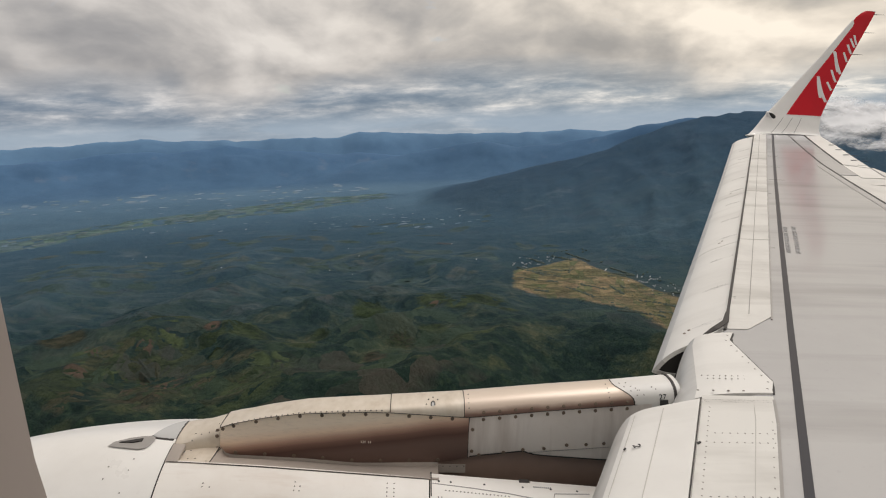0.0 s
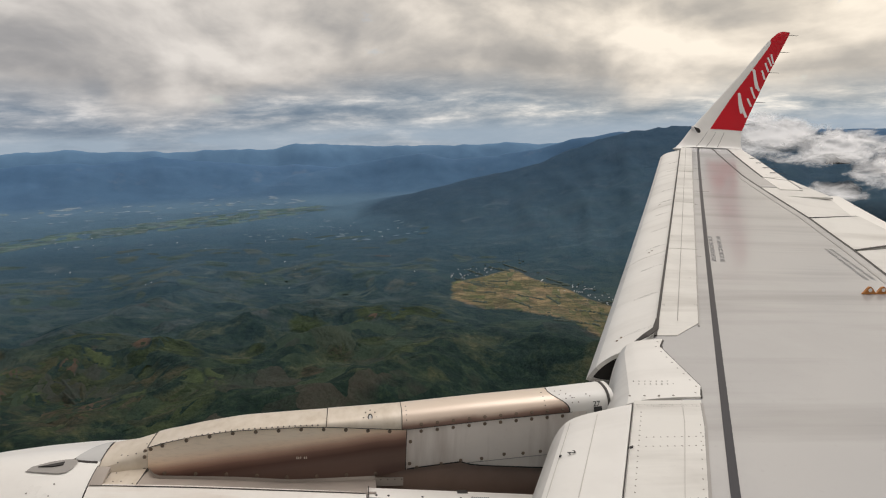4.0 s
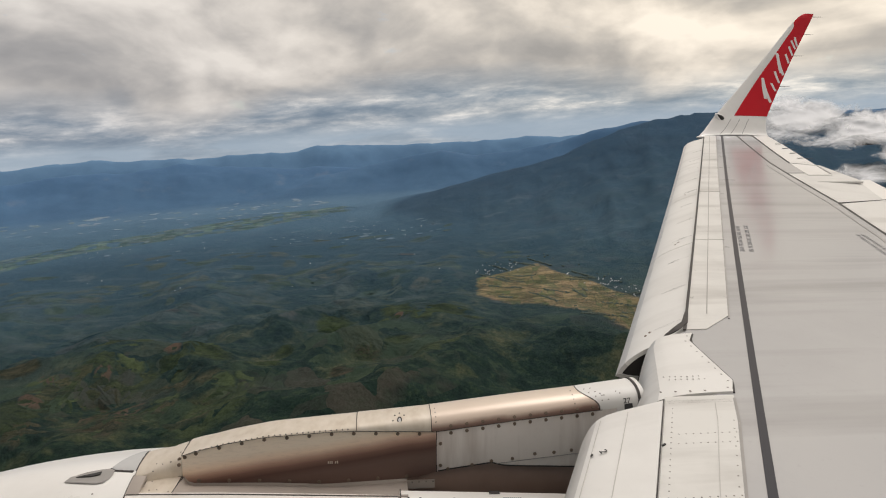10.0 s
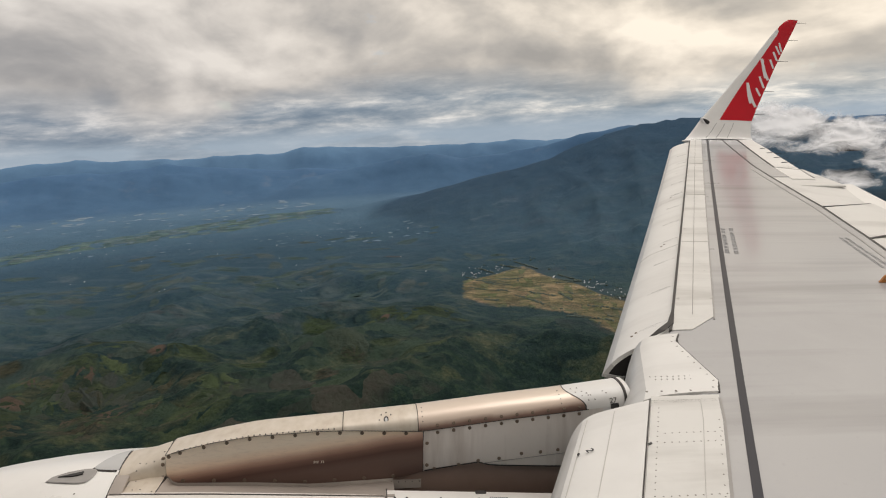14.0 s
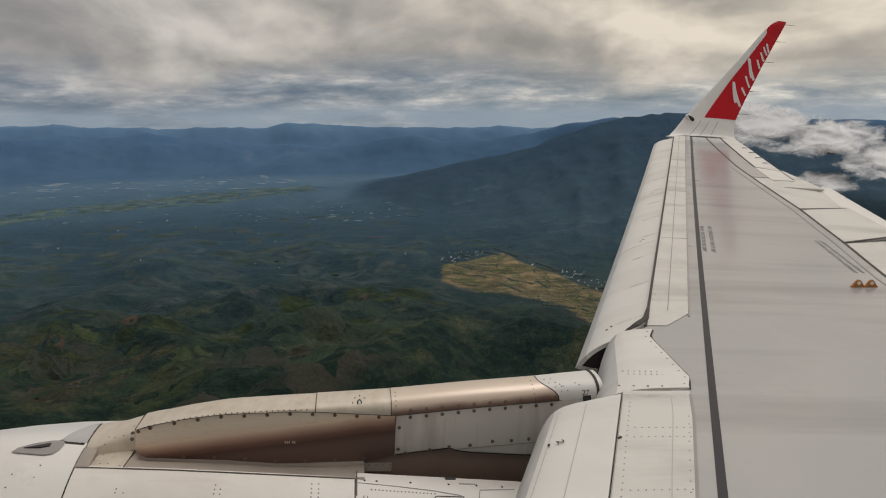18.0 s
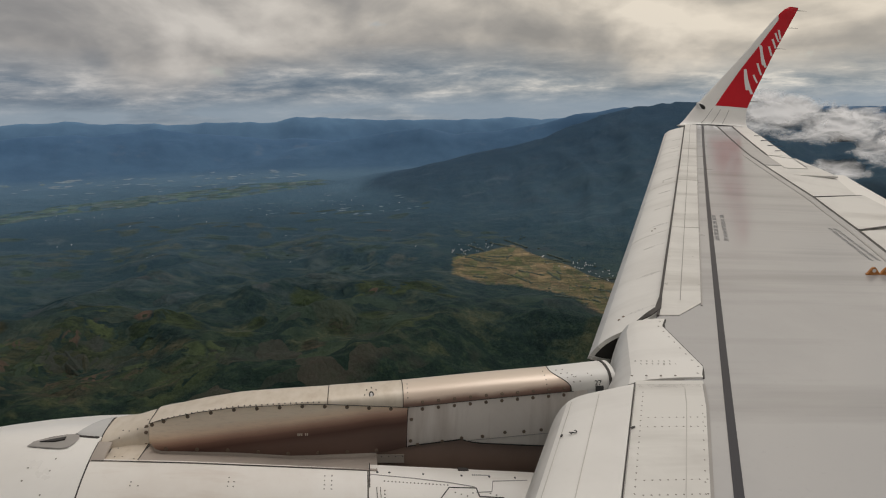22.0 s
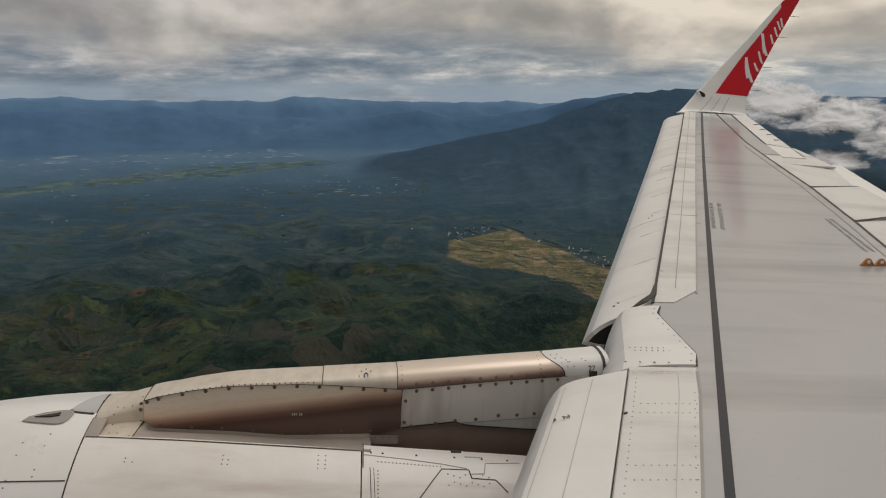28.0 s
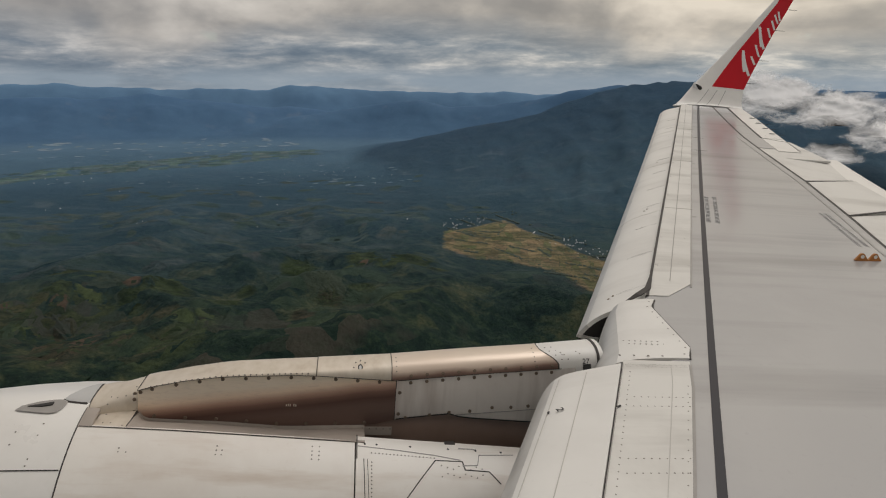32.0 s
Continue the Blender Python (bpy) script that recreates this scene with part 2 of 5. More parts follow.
M_CABIN = plain("cabin_plastic", (0.42, 0.36, 0.32), 0.6, 0, 0.1)
M_FUSE = paint("fuselage_paint", (0.74, 0.73, 0.71), (0.6, 0.58, 0.55), 0.2, 0.3, (1, 1, 1), 0.2)


M_NOSE = paint("grey_nose_skin", (0.60, 0.59, 0.57), (0.40, 0.385, 0.37), 0.5, 0.34, (3.0, 0.5, 1.0), 0.5)


def grime():
    """Thin smears of dirt that let the paint show through."""
    n = Nodes("grime_smear")
    a = n.noise(7.0, 6.0, 0.65, n.scaled(1.0, 0.5, 1.0))
    n.put(n.ramp(a, (0.38, 0.0), (0.70, 0.26)), n.bsdf.inputs["Alpha"])
    return n.done((0.20, 0.18, 0.16), 0.7)


M_GRIME = grime()


def heat_metal():
    """Titanium pylon skin, straw coloured at its edges and burnt brown in the middle by the exhaust, with the dark
    ground's reflection painted in.
    """
    n = Nodes("heat_stain_and_reflection")
    s = n.t.nodes.new("ShaderNodeSeparateXYZ")
    n.t.links.new(n.tc.outputs["Object"], s.inputs[0])
    wob = n.math("MULTIPLY", n.math("SUBTRACT", n.noise(1.6, 3.0), 0.5), 0.05)
    z = n.math("ADD", s.outputs[2], wob)
    # the burnt and reflected dark zone climbs towards the rear
    edge = n.math("ADD", n.math("MULTIPLY", n.math("ADD", s.outputs[1], 0.65), -0.14), 0.045)
    d = n.math("SUBTRACT", edge, z)
    f = n.math("ADD", n.math("MULTIPLY", d, 5.0), 0.47)
    c = n.ramp(f, (0.0, (0.94, 0.80, 0.645)), (0.24, (0.90, 0.70, 0.53)), (0.42, (0.56, 0.36, 0.27)), (0.60, (0.24, 0.132, 0.102)), (0.78, (0.125, 0.066, 0.053)), (1.0, (0.17, 0.105, 0.085)))
    k = n.noise(30.0, 4.0, 0.6, n.scaled(3, 0.6, 3))
    c = n.mix(n.math("MULTIPLY", n.ramp(k, (0.5, 0.0), (0.7, 1.0)), 0.10), c, (0.10, 0.07, 0.05))
    n.bump(n.noise(14.0, 3.0), 0.04, 0.005)
    return n.done(c, n.ramp(k, (0.3, 0.30), (0.7, 0.42)), 0.15)


def tan_metal():
    n = Nodes("straw_tinted_titanium")
    s = n.t.nodes.new("ShaderNodeSeparateXYZ")
    n.t.links.new(n.tc.outputs["Object"], s.inputs[0])
    k = n.noise(5.0, 5.0, 0.6, n.scaled(1.5, 2.5, 1.5))
    c = n.ramp(k, (0.3, (0.69, 0.615, 0.525)), (0.55, (0.625, 0.55, 0.455)), (0.78, (0.53, 0.445, 0.355)))
    n.bump(n.noise(10.0, 3.0), 0.03, 0.006)
    return n.done(c, n.ramp(k, (0.3, 0.36), (0.7, 0.48)), 0.25)


def rear_metal():
    """Rear pylon crown: pale on top with a brown burnt band along its lower edge."""
    n = Nodes("banded_titanium")
    s = n.t.nodes.new("ShaderNodeSeparateXYZ")
    n.t.links.new(n.tc.outputs["Object"], s.inputs[0])
    line = n.math("ADD", n.math("MULTIPLY", s.outputs[1], -0.112), -0.012)
    d = n.math("SUBTRACT", s.outputs[2], line)
    d = n.math("ADD", d, n.math("MULTIPLY", n.math("SUBTRACT", n.noise(3.0, 4.0), 0.5), 0.06))
    c = n.ramp(n.math("MULTIPLY", d, 5.0), (0.02, (0.19, 0.11, 0.09)), (0.16, (0.30, 0.19, 0.15)), (0.32, (0.68, 0.55, 0.45)), (0.8, (0.70, 0.62, 0.53)))
    n.bump(n.noise(10.0, 3.0), 0.03, 0.006)
    return n.done(c, 0.36, 0.35)


M_HEAT, M_TAN, M_BAND = heat_metal(), tan_metal(), rear_metal()
M_PYGREY = paint("pylon_grey_panel", (0.72, 0.665, 0.62), (0.44, 0.37, 0.325), 0.6, 0.40, (1.0, 6.0, 0.7), 0.45)


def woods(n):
    """Colour of wooded land: dark canopy with clearings; distance haze is painted into the colour, paler and bluer far
    off.
    """
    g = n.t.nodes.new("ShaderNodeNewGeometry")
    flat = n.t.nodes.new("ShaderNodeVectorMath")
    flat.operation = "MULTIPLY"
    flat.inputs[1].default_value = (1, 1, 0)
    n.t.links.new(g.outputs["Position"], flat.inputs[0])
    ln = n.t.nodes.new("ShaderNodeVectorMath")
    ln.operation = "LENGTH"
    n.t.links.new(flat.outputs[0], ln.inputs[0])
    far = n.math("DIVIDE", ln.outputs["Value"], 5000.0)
    p = g.outputs["Position"]
    a = n.noise(0.011, 8.0, 0.62, p)
    b = n.noise(0.05, 8.0, 0.65, p)
    k = n.noise(0.22, 4.0, 0.6, p)
    c = n.ramp(b, (0.36, (0.011, 0.024, 0.022)), (0.52, (0.023, 0.046, 0.036)), (0.68, (0.050, 0.080, 0.050)))
    open_land = n.ramp(b, (0.38, (0.05, 0.075, 0.042)), (0.6, (0.12, 0.125, 0.075)))
    c = n.mix(n.ramp(a, (0.54, 0.0), (0.64, 1.0)), c, open_land)
    c = n.mix(n.math("MULTIPLY", n.ramp(k, (0.45, 0.0), (0.65, 1.0)), 0.45), c, (0.012, 0.022, 0.018))
    c = n.mix(1.0, c, (1.02, 1.02, 0.84), "MULTIPLY")
    # small farm plots among the woods
    vor = n.t.nodes.new("ShaderNodeTexVoronoi")
    vor.inputs["Scale"].default_value, vor.inputs["Randomness"].default_value = 0.019, 1.0
    bent = n.t.nodes.new("ShaderNodeMix")
    bent.data_type, bent.blend_type = "RGBA", "LINEAR_LIGHT"
    bent.inputs[0].default_value = 1.0
    wob = n.t.nodes.new("ShaderNodeTexNoise")
    wob.inputs["Scale"].default_value = 0.02
    n.t.links.new(p, wob.inputs["Vector"])
    ws = n.mix(1.0, wob.outputs["Color"], (36.0, 36.0, 0.0), "MULTIPLY")
    n.t.links.new(p, bent.inputs[6]), n.t.links.new(ws, bent.inputs[7])
    n.t.links.new(bent.outputs[2], vor.inputs["Vector"])
    pick = n.t.nodes.new("ShaderNodeSeparateColor")
    n.t.links.new(vor.outputs["Color"], pick.inputs[0])
    plot = n.ramp(pick.outputs[0], (0.0, (0.075, 0.115, 0.06)), (0.35, (0.10, 0.14, 0.07)), (0.62, (0.13, 0.12, 0.085)), (0.8, (0.115, 0.085, 0.07)), (1.0, (0.06, 0.095, 0.055)))
    plot = n.mix(n.math("MULTIPLY", b, 0.9), plot, (0.03, 0.048, 0.028))
    farmed = n.math("MULTIPLY", n.ramp(n.noise(0.0042, 4.0, 0.6, p), (0.50, 0.0), (0.58, 1.0)), n.ramp(pick.outputs[1], (0.35, 0.0), (0.5, 0.85)))
    c = n.mix(farmed, c, plot)
    # longer streaks of open ground on the valley floor
    streak = n.ramp(n.noise(0.013, 7.0, 0.6, n.scaled(1.0, 0.45, 1.0), 0.6), (0.53, 0.0), (0.63, 0.7))
    c = n.mix(n.math("MULTIPLY", streak, n.ramp(far, (0.20, 0.0), (0.25, 1.0), (0.44, 1.0), (0.5, 0.0))), c, n.ramp(b, (0.35, (0.08, 0.12, 0.10)), (0.65, (0.15, 0.155, 0.135))))
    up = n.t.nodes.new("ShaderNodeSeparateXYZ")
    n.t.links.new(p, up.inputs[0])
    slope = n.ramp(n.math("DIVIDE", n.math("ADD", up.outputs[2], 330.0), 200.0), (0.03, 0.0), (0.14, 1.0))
    # distance haze painted in; farmed flats pale, wooded slopes dark with painted cloud shade
    flat_haze = n.ramp(far, (0.16, (0.040, 0.074, 0.092)), (0.26, (0.034, 0.066, 0.088)), (0.34, (0.037, 0.072, 0.100)), (0.44, (0.046, 0.090, 0.130)), (0.58, (0.088, 0.15, 0.208)), (0.70, (0.098, 0.162, 0.225)), (0.76, (0.112, 0.178, 0.245)), (0.82, (0.108, 0.178, 0.262)))
    slope_haze = n.ramp(far, (0.16, (0.042, 0.076, 0.098)), (0.40, (0.054, 0.098, 0.136)), (0.50, (0.046, 0.086, 0.126)), (0.60, (0.040, 0.078, 0.122)), (0.68, (0.042, 0.082, 0.130)), (0.74, (0.076, 0.137, 0.212)), (0.84, (0.086, 0.155, 0.250)), (0.90, (0.090, 0.165, 0.275)), (0.925, (0.12, 0.205, 0.315)), (0.97, (0.15, 0.245, 0.36)))
    tone = n.mix(slope, flat_haze, slope_haze)
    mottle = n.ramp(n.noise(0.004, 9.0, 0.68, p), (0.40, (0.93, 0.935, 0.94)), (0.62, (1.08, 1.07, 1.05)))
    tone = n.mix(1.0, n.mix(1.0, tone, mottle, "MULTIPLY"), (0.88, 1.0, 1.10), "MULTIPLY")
    # bare cliffs and clearings on the slopes, tinted bluer with distance for haze
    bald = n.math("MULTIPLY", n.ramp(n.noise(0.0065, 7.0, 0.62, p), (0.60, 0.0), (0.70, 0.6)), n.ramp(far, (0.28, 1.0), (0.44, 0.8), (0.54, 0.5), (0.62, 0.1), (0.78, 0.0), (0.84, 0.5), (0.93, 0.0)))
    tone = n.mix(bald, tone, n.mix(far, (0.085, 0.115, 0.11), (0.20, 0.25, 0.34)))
    # the painted haze covers more of the land's own colour with distance
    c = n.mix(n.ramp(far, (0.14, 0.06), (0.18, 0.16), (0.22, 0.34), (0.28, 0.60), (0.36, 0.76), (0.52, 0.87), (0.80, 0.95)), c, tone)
    n.bump(n.noise(0.07, 8.0, 0.72, p), 1.0, 14.0)
    n.put(n.ramp(far, (0.2, 1.0), (0.34, 0.6), (0.62, 0.7), (0.75, 0.3), (0.92, 0.08)), n.t.nodes["Bump"].inputs["Strength"])
    return c


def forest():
    n = Nodes("hazed_wooded_land")
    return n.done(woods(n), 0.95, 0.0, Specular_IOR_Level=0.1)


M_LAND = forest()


def crop(name, lit, shade, haze, worn=0.5, rim=0.07):
    """Farmed plots; each plot takes its own tone."""
    n = Nodes(name)
    info = n.t.nodes.new("ShaderNodeObjectInfo")
    g = n.t.nodes.new("ShaderNodeNewGeometry")
    c = n.mix(info.outputs["Random"], lit, shade)
    c = n.mix(n.math("MULTIPLY", n.ramp(n.noise(0.05, 7.0, 0.68, g.outputs["Position"]), (0.4, 0.0), (0.65, 1.0)), worn), c, haze)
    return n.done(n.fade(c, rim), 0.9, 0.0, Specular_IOR_Level=0.1)


def quilt(name, tones, worn, grain, rim=0.07):
    """A quilt of plots: each takes its own crop, with rows and worn patches in it."""
    n = Nodes(name)
    g = n.t.nodes.new("ShaderNodeNewGeometry")
    info = n.t.nodes.new("ShaderNodeObjectInfo")
    p = g.outputs["Position"]
    c = n.ramp(info.outputs["Random"], *tones)
    m = n.t.nodes.new("ShaderNodeMapping")
    m.inputs["Rotation"].default_value, m.inputs["Scale"].default_value = (0, 0, 0.35), (1.0, 0.3, 1.0)
    n.t.links.new(p, m.inputs["Vector"])
    c = n.mix(n.math("MULTIPLY", n.ramp(n.noise(grain, 8.0, 0.7, m.outputs[0]), (0.44, 0.0), (0.58, 1.0)), 0.75), c, worn)
    c = n.mix(n.math("MULTIPLY", n.ramp(n.noise(grain * 3, 6.0, 0.7, p), (0.53, 0.0), (0.62, 1.0)), 0.75), c, worn)
    c = n.mix(1.0, c, n.ramp(n.noise(0.014, 5.0, 0.6, p, 0.6), (0.42, (0.72, 0.78, 0.72)), (0.56, (1.08, 1.05, 1.05))), "MULTIPLY")
    return n.done(n.fade(c, rim), 0.9, 0.0, Specular_IOR_Level=0.1)


M_RICE = quilt("ripe_rice", ((0.0, (0.34, 0.265, 0.155)), (0.35, (0.30, 0.235, 0.14)), (0.55, (0.255, 0.185, 0.12)), (0.72, (0.17, 0.19, 0.095)), (0.88, (0.33, 0.255, 0.155)), (1.0, (0.13, 0.16, 0.085))), (0.080, 0.088, 0.060), 0.05, 0.05)
# valley and open plots: bluish tones with the air's haze mixed in
M_STRIP = quilt("hazed_valley_field", ((0.0, (0.110, 0.182, 0.190)), (0.3, (0.140, 0.215, 0.185)), (0.5, (0.092, 0.158, 0.178)), (0.75, (0.165, 0.205, 0.210)), (1.0, (0.074, 0.130, 0.158))), (0.062, 0.112, 0.142), 0.03, 0.02)
M_OPEN = quilt("hazed_open_ground", ((0.0, (0.056, 0.094, 0.098)), (0.4, (0.068, 0.104, 0.098)), (0.7, (0.078, 0.096, 0.098)), (1.0, (0.050, 0.086, 0.096))), (0.038, 0.070, 0.084), 0.05, 0.035)
M_HILLPLOT = quilt("hill_plot", ((0.0, (0.056, 0.082, 0.042)), (0.5, (0.072, 0.098, 0.050)), (0.8, (0.094, 0.076, 0.058)), (1.0, (0.052, 0.078, 0.042))), (0.026, 0.044, 0.034), 0.05, 0.028)
# the far plain's haze is put straight into these crop tones
M_FAROPEN = quilt("hazed_far_ground", ((0.0, (0.15, 0.225, 0.30)), (0.5, (0.185, 0.25, 0.315)), (0.85, (0.215, 0.265, 0.325)), (1.0, (0.32, 0.40, 0.47))), (0.135, 0.205, 0.275), 0.03, 0.03)
M_GREEN = crop("green_clearing", (0.096, 0.128, 0.060), (0.074, 0.106, 0.052), (0.030, 0.050, 0.036), 0.5, 0.03)
# bluer copies of both clearing colours, air haze painted in
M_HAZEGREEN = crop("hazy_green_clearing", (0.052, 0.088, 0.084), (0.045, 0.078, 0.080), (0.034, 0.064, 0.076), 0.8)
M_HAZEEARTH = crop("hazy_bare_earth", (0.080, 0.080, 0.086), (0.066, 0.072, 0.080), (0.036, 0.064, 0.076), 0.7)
M_EARTH = crop("bare_red_earth", (0.150, 0.104, 0.078), (0.125, 0.090, 0.068), (0.040, 0.048, 0.038), 0.4, 0.03)
M_LEAF = plain("tree_foliage", (0.095, 0.130, 0.110), 0.9, 0, 0.4, 0.3)
M_HOUSE = plain("white_house_wall", (0.62, 0.65, 0.68), 0.7, 0, 0.2, 0.5)
M_ROOF = plain("tin_roof", (0.66, 0.68, 0.71), 0.5, 0.2, 0.4, 0.5)


def cloud_mat():
    """Cloud vapour that lets light through: dense inside, ragged and thin towards the rim."""
    n = Nodes("cloud_white")
    flat = n.t.nodes.new("ShaderNodeVectorMath")
    flat.operation = "MULTIPLY"
    flat.inputs[1].default_value = (0, 1, 1)
    n.t.links.new(n.tc.outputs["Object"], flat.inputs[0])
    dist = n.t.nodes.new("ShaderNodeVectorMath")
    dist.operation = "LENGTH"
    n.t.links.new(flat.outputs[0], dist.inputs[0])
    g = n.t.nodes.new("ShaderNodeNewGeometry")
    a = n.noise(0.014, 9.0, 0.60, g.outputs["Position"], 0.5)
    d = n.math("SUBTRACT", n.math("MULTIPLY", a, 2.4), n.math("ADD", n.math("MULTIPLY", dist.outputs["Value"], 1.25), 0.15))
    dense = n.ramp(d, (0.0, 0.0), (0.3, 0.45), (0.7, 0.95))
    dif, tra, clr = (n.t.nodes.new("ShaderNodeBsdf" + k) for k in ("Diffuse", "Translucent", "Transparent"))
    dif.inputs[0].default_value = tra.inputs[0].default_value = (0.96, 0.965, 0.975, 1)
    m1, m2 = n.t.nodes.new("ShaderNodeMixShader"), n.t.nodes.new("ShaderNodeMixShader")
    m1.inputs[0].default_value = 0.15
    n.t.links.new(dif.outputs[0], m1.inputs[1]), n.t.links.new(tra.outputs[0], m1.inputs[2])
    n.t.links.new(dense, m2.inputs[0]), n.t.links.new(clr.outputs[0], m2.inputs[1]), n.t.links.new(m1.outputs[0], m2.inputs[2])
    n.t.links.new(m2.outputs[0], n.t.nodes["Material Output"].inputs["Surface"])
    return n.m


M_CLOUD = cloud_mat()


# ---- mesh helpers ----
def part(name, bm, material, parent, label=""):
    me = bpy.data.meshes.new(name)
    bmesh.ops.recalc_face_normals(bm, faces=bm.faces[:]) if len(bm.faces) < 4000 else None
    bm.to_mesh(me)
    bm.free()
    me.materials.append(material)
    ob = new(name, me)
    ob.parent = parent
    return tagged(ob, label) if label else ob


def smooth(ob, degrees=35):
    for p in ob.data.polygons:
        p.use_smooth = True
    ob.data.set_sharp_from_angle(angle=radians(degrees))
    return ob


def shell(grid, thick, wrap=False):
    """A closed sheet of that thickness below a grid of points."""
    bm = bmesh.new()
    rows, cols = len(grid), len(grid[0])
    grid = [[Vector(p) for p in row] for row in grid]
    under = []
    for i in range(rows):
        line = []
        for j in range(cols):
            du = grid[min(i + 1, rows - 1)][j] - grid[max(i - 1, 0)][j]
            dv = grid[i][min(j + 1, cols - 1)] - grid[i][max(j - 1, 0)]
            n = du.cross(dv)
            line.append(grid[i][j] - n.normalized() * thick if n.length > 1e-12 else grid[i][j].copy())
        under.append(line)
    top = [[bm.verts.new(p) for p in row] for row in grid]
    low = [[bm.verts.new(p) for p in row] for row in under]
    for i in range(rows - 1):
        for j in range(cols - 1):
            bm.faces.new((top[i][j], top[i + 1][j], top[i + 1][j + 1], top[i][j + 1]))
            bm.faces.new((low[i][j], low[i][j + 1], low[i + 1][j + 1], low[i + 1][j]))
    for j in range(cols - 1):
        bm.faces.new((top[0][j], top[0][j + 1], low[0][j + 1], low[0][j]))
        bm.faces.new((top[-1][j], low[-1][j], low[-1][j + 1], top[-1][j + 1]))
    for i in range(rows - 1):
        bm.faces.new((top[i][0], low[i][0], low[i + 1][0], top[i + 1][0]))
        bm.faces.new((top[i][-1], top[i + 1][-1], low[i + 1][-1], low[i][-1]))
    return bm


def ribbon(points, normals, width, height=0.003):
    """A thin raised strip along a line on a surface."""
    bm = bmesh.new()
    pts = [Vector(p) for p in points]
    rings = []
    for i, p in enumerate(pts):
        d = (pts[min(i + 1, len(pts) - 1)] - pts[max(i - 1, 0)]).normalized()
        n = Vector(normals[i] if isinstance(normals, list) else normals).normalized()
        s = d.cross(n).normalized() * (width[i] if isinstance(width, list) else width) / 2
        rings.append([bm.verts.new(v) for v in (p - s - n * 0.004, p - s + n * height, p + s + n * height, p + s - n * 0.004)])
    for a, b in zip(rings, rings[1:]):
        for k in range(3):
            bm.faces.new((a[k], a[k + 1], b[k + 1], b[k]))
    bm.faces.new(rings[0])
    bm.faces.new(rings[-1][::-1])
    return bm


def lerp_line(knots):
    xs, ys = [k[0] for k in knots], [k[1] for k in knots]
    return lambda x: float(np.interp(x, xs, ys))


def span(a, b, n):
    return [a + (b - a) * i / (n - 1) for i in range(n)]


def bolt_mesh(radius, height, material):
    bm = bmesh.new()
    bmesh.ops.create_cone(bm, cap_ends=True, segments=10, radius1=radius, radius2=radius * 0.75, depth=height)
    bmesh.ops.translate(bm, verts=bm.verts[:], vec=(0, 0, height / 2))
    me = bpy.data.meshes.new("bolt")
    bm.to_mesh(me)
    bm.free()
    me.materials.append(material)
    return me


STUD = bolt_mesh(0.0078, 0.002, M_RIVET)
BOLT, SCREW, RIVET = bolt_mesh(0.0115, 0.0035, M_STEEL), bolt_mesh(0.0075, 0.002, M_INK), bolt_mesh(0.0048, 0.002, M_RIVET)


def fasten(me, name, place, normal, parent):
    ob = new(name, me)
    ob.parent = parent
    ob.matrix_basis = Matrix.Translation(Vector(place) - Vector(normal).normalized() * 0.001) @ Vector(normal).to_track_quat("Z", "Y").to_matrix().to_4x4()
    return ob


# ---- the airplane ----
airplane = tagged(new("airplane"), "white and grey twin-jet airliner wing, engine and red-tipped winglet in flight", "airplane")
airplane.matrix_world = ATT


def zw(x):
    """Height of the wing's upper skin, with dihedral and flex."""
    return 0.088 * (x - 2) + 0.0033 * (x - 2) ** 2 + 0.03


UPN = (-0.15, 0, 1)
spar = lambda x: -1.948 - 0.4850 * (x - 4.26)
step = lerp_line([(1.7, -0.60), (4.26, -1.86), (5.07, -2.25), (5.3, -2.34), (5.45, -2.42), (6.2, -2.52), (6.49, -2.93), (9.14, -4.22), (16.38, -7.72)])
rear_edge = lerp_line([(1.7, -5.15), (6.4, -5.22), (7.6, -5.56), (8.83, -6.01), (10.43, -6.53), (13.5, -7.30), (16.45, -8.225)])
rear_seam = lambda x: rear_edge(x) + 0.13
slat_te = lambda x: -2.44 - 0.4915 * (x - 6.21)
nose2 = lambda x: -2.02 - 0.498 * (x - 6.35)
slat1_te = lambda x: -1.899 - 0.455 * (x - 5.26)
nose1 = lambda x: -1.408 - 0.475 * (x - 5.22)


def surface(name, xs, front, rear, lift, thick, material, label="", cols=9, parent=airplane):
    """A skin panel on the wing between two lines along the span."""
    grid = []
    for x in xs:
        f, r = front(x), rear(x)
        grid.append([(x, f + (r - f) * j / (cols - 1), zw(x) + lift) for j in range(cols)])
    return part(name, shell(grid[::-1], thick), material, parent, label)


# wing box with its skin
surface("wing_box", span(1.6, 16.46, 60), lambda x: slat_te(x) - 0.04 if x > 6.3 else (-2.37 if x > 5.25 else slat1_te(x) - 0.008), rear_edge, 0, 0.16, M_WING, "light grey painted upper wing skin", 14)
inner_lead = surface("leading_panel", span(1.7, 5.29, 14), lambda x: slat1_te(x) - 0.010, step, 0.007, 0.02, M_LEPAN, "off-white riveted leading edge panel")
outer_lead = surface("leading_panel", span(6.3, 16.38, 40), lambda x: slat_te(x) - 0.025, step, 0.007, 0.02, M_LEPAN, "streaked off-white leading edge panel")
part("sealant_strip", ribbon([(x, spar(x) - 0.036, zw(x)) for x in span(1.7, 16.43, 60)], UPN, 0.044, 0.004), M_SEAL, airplane, "dark sealant strip along the front spar")
part("seam", ribbon([(x, rear_seam(x), zw(x)) for x in span(1.7, 13.3, 50)], UPN, 0.022), M_SOFT, airplane)
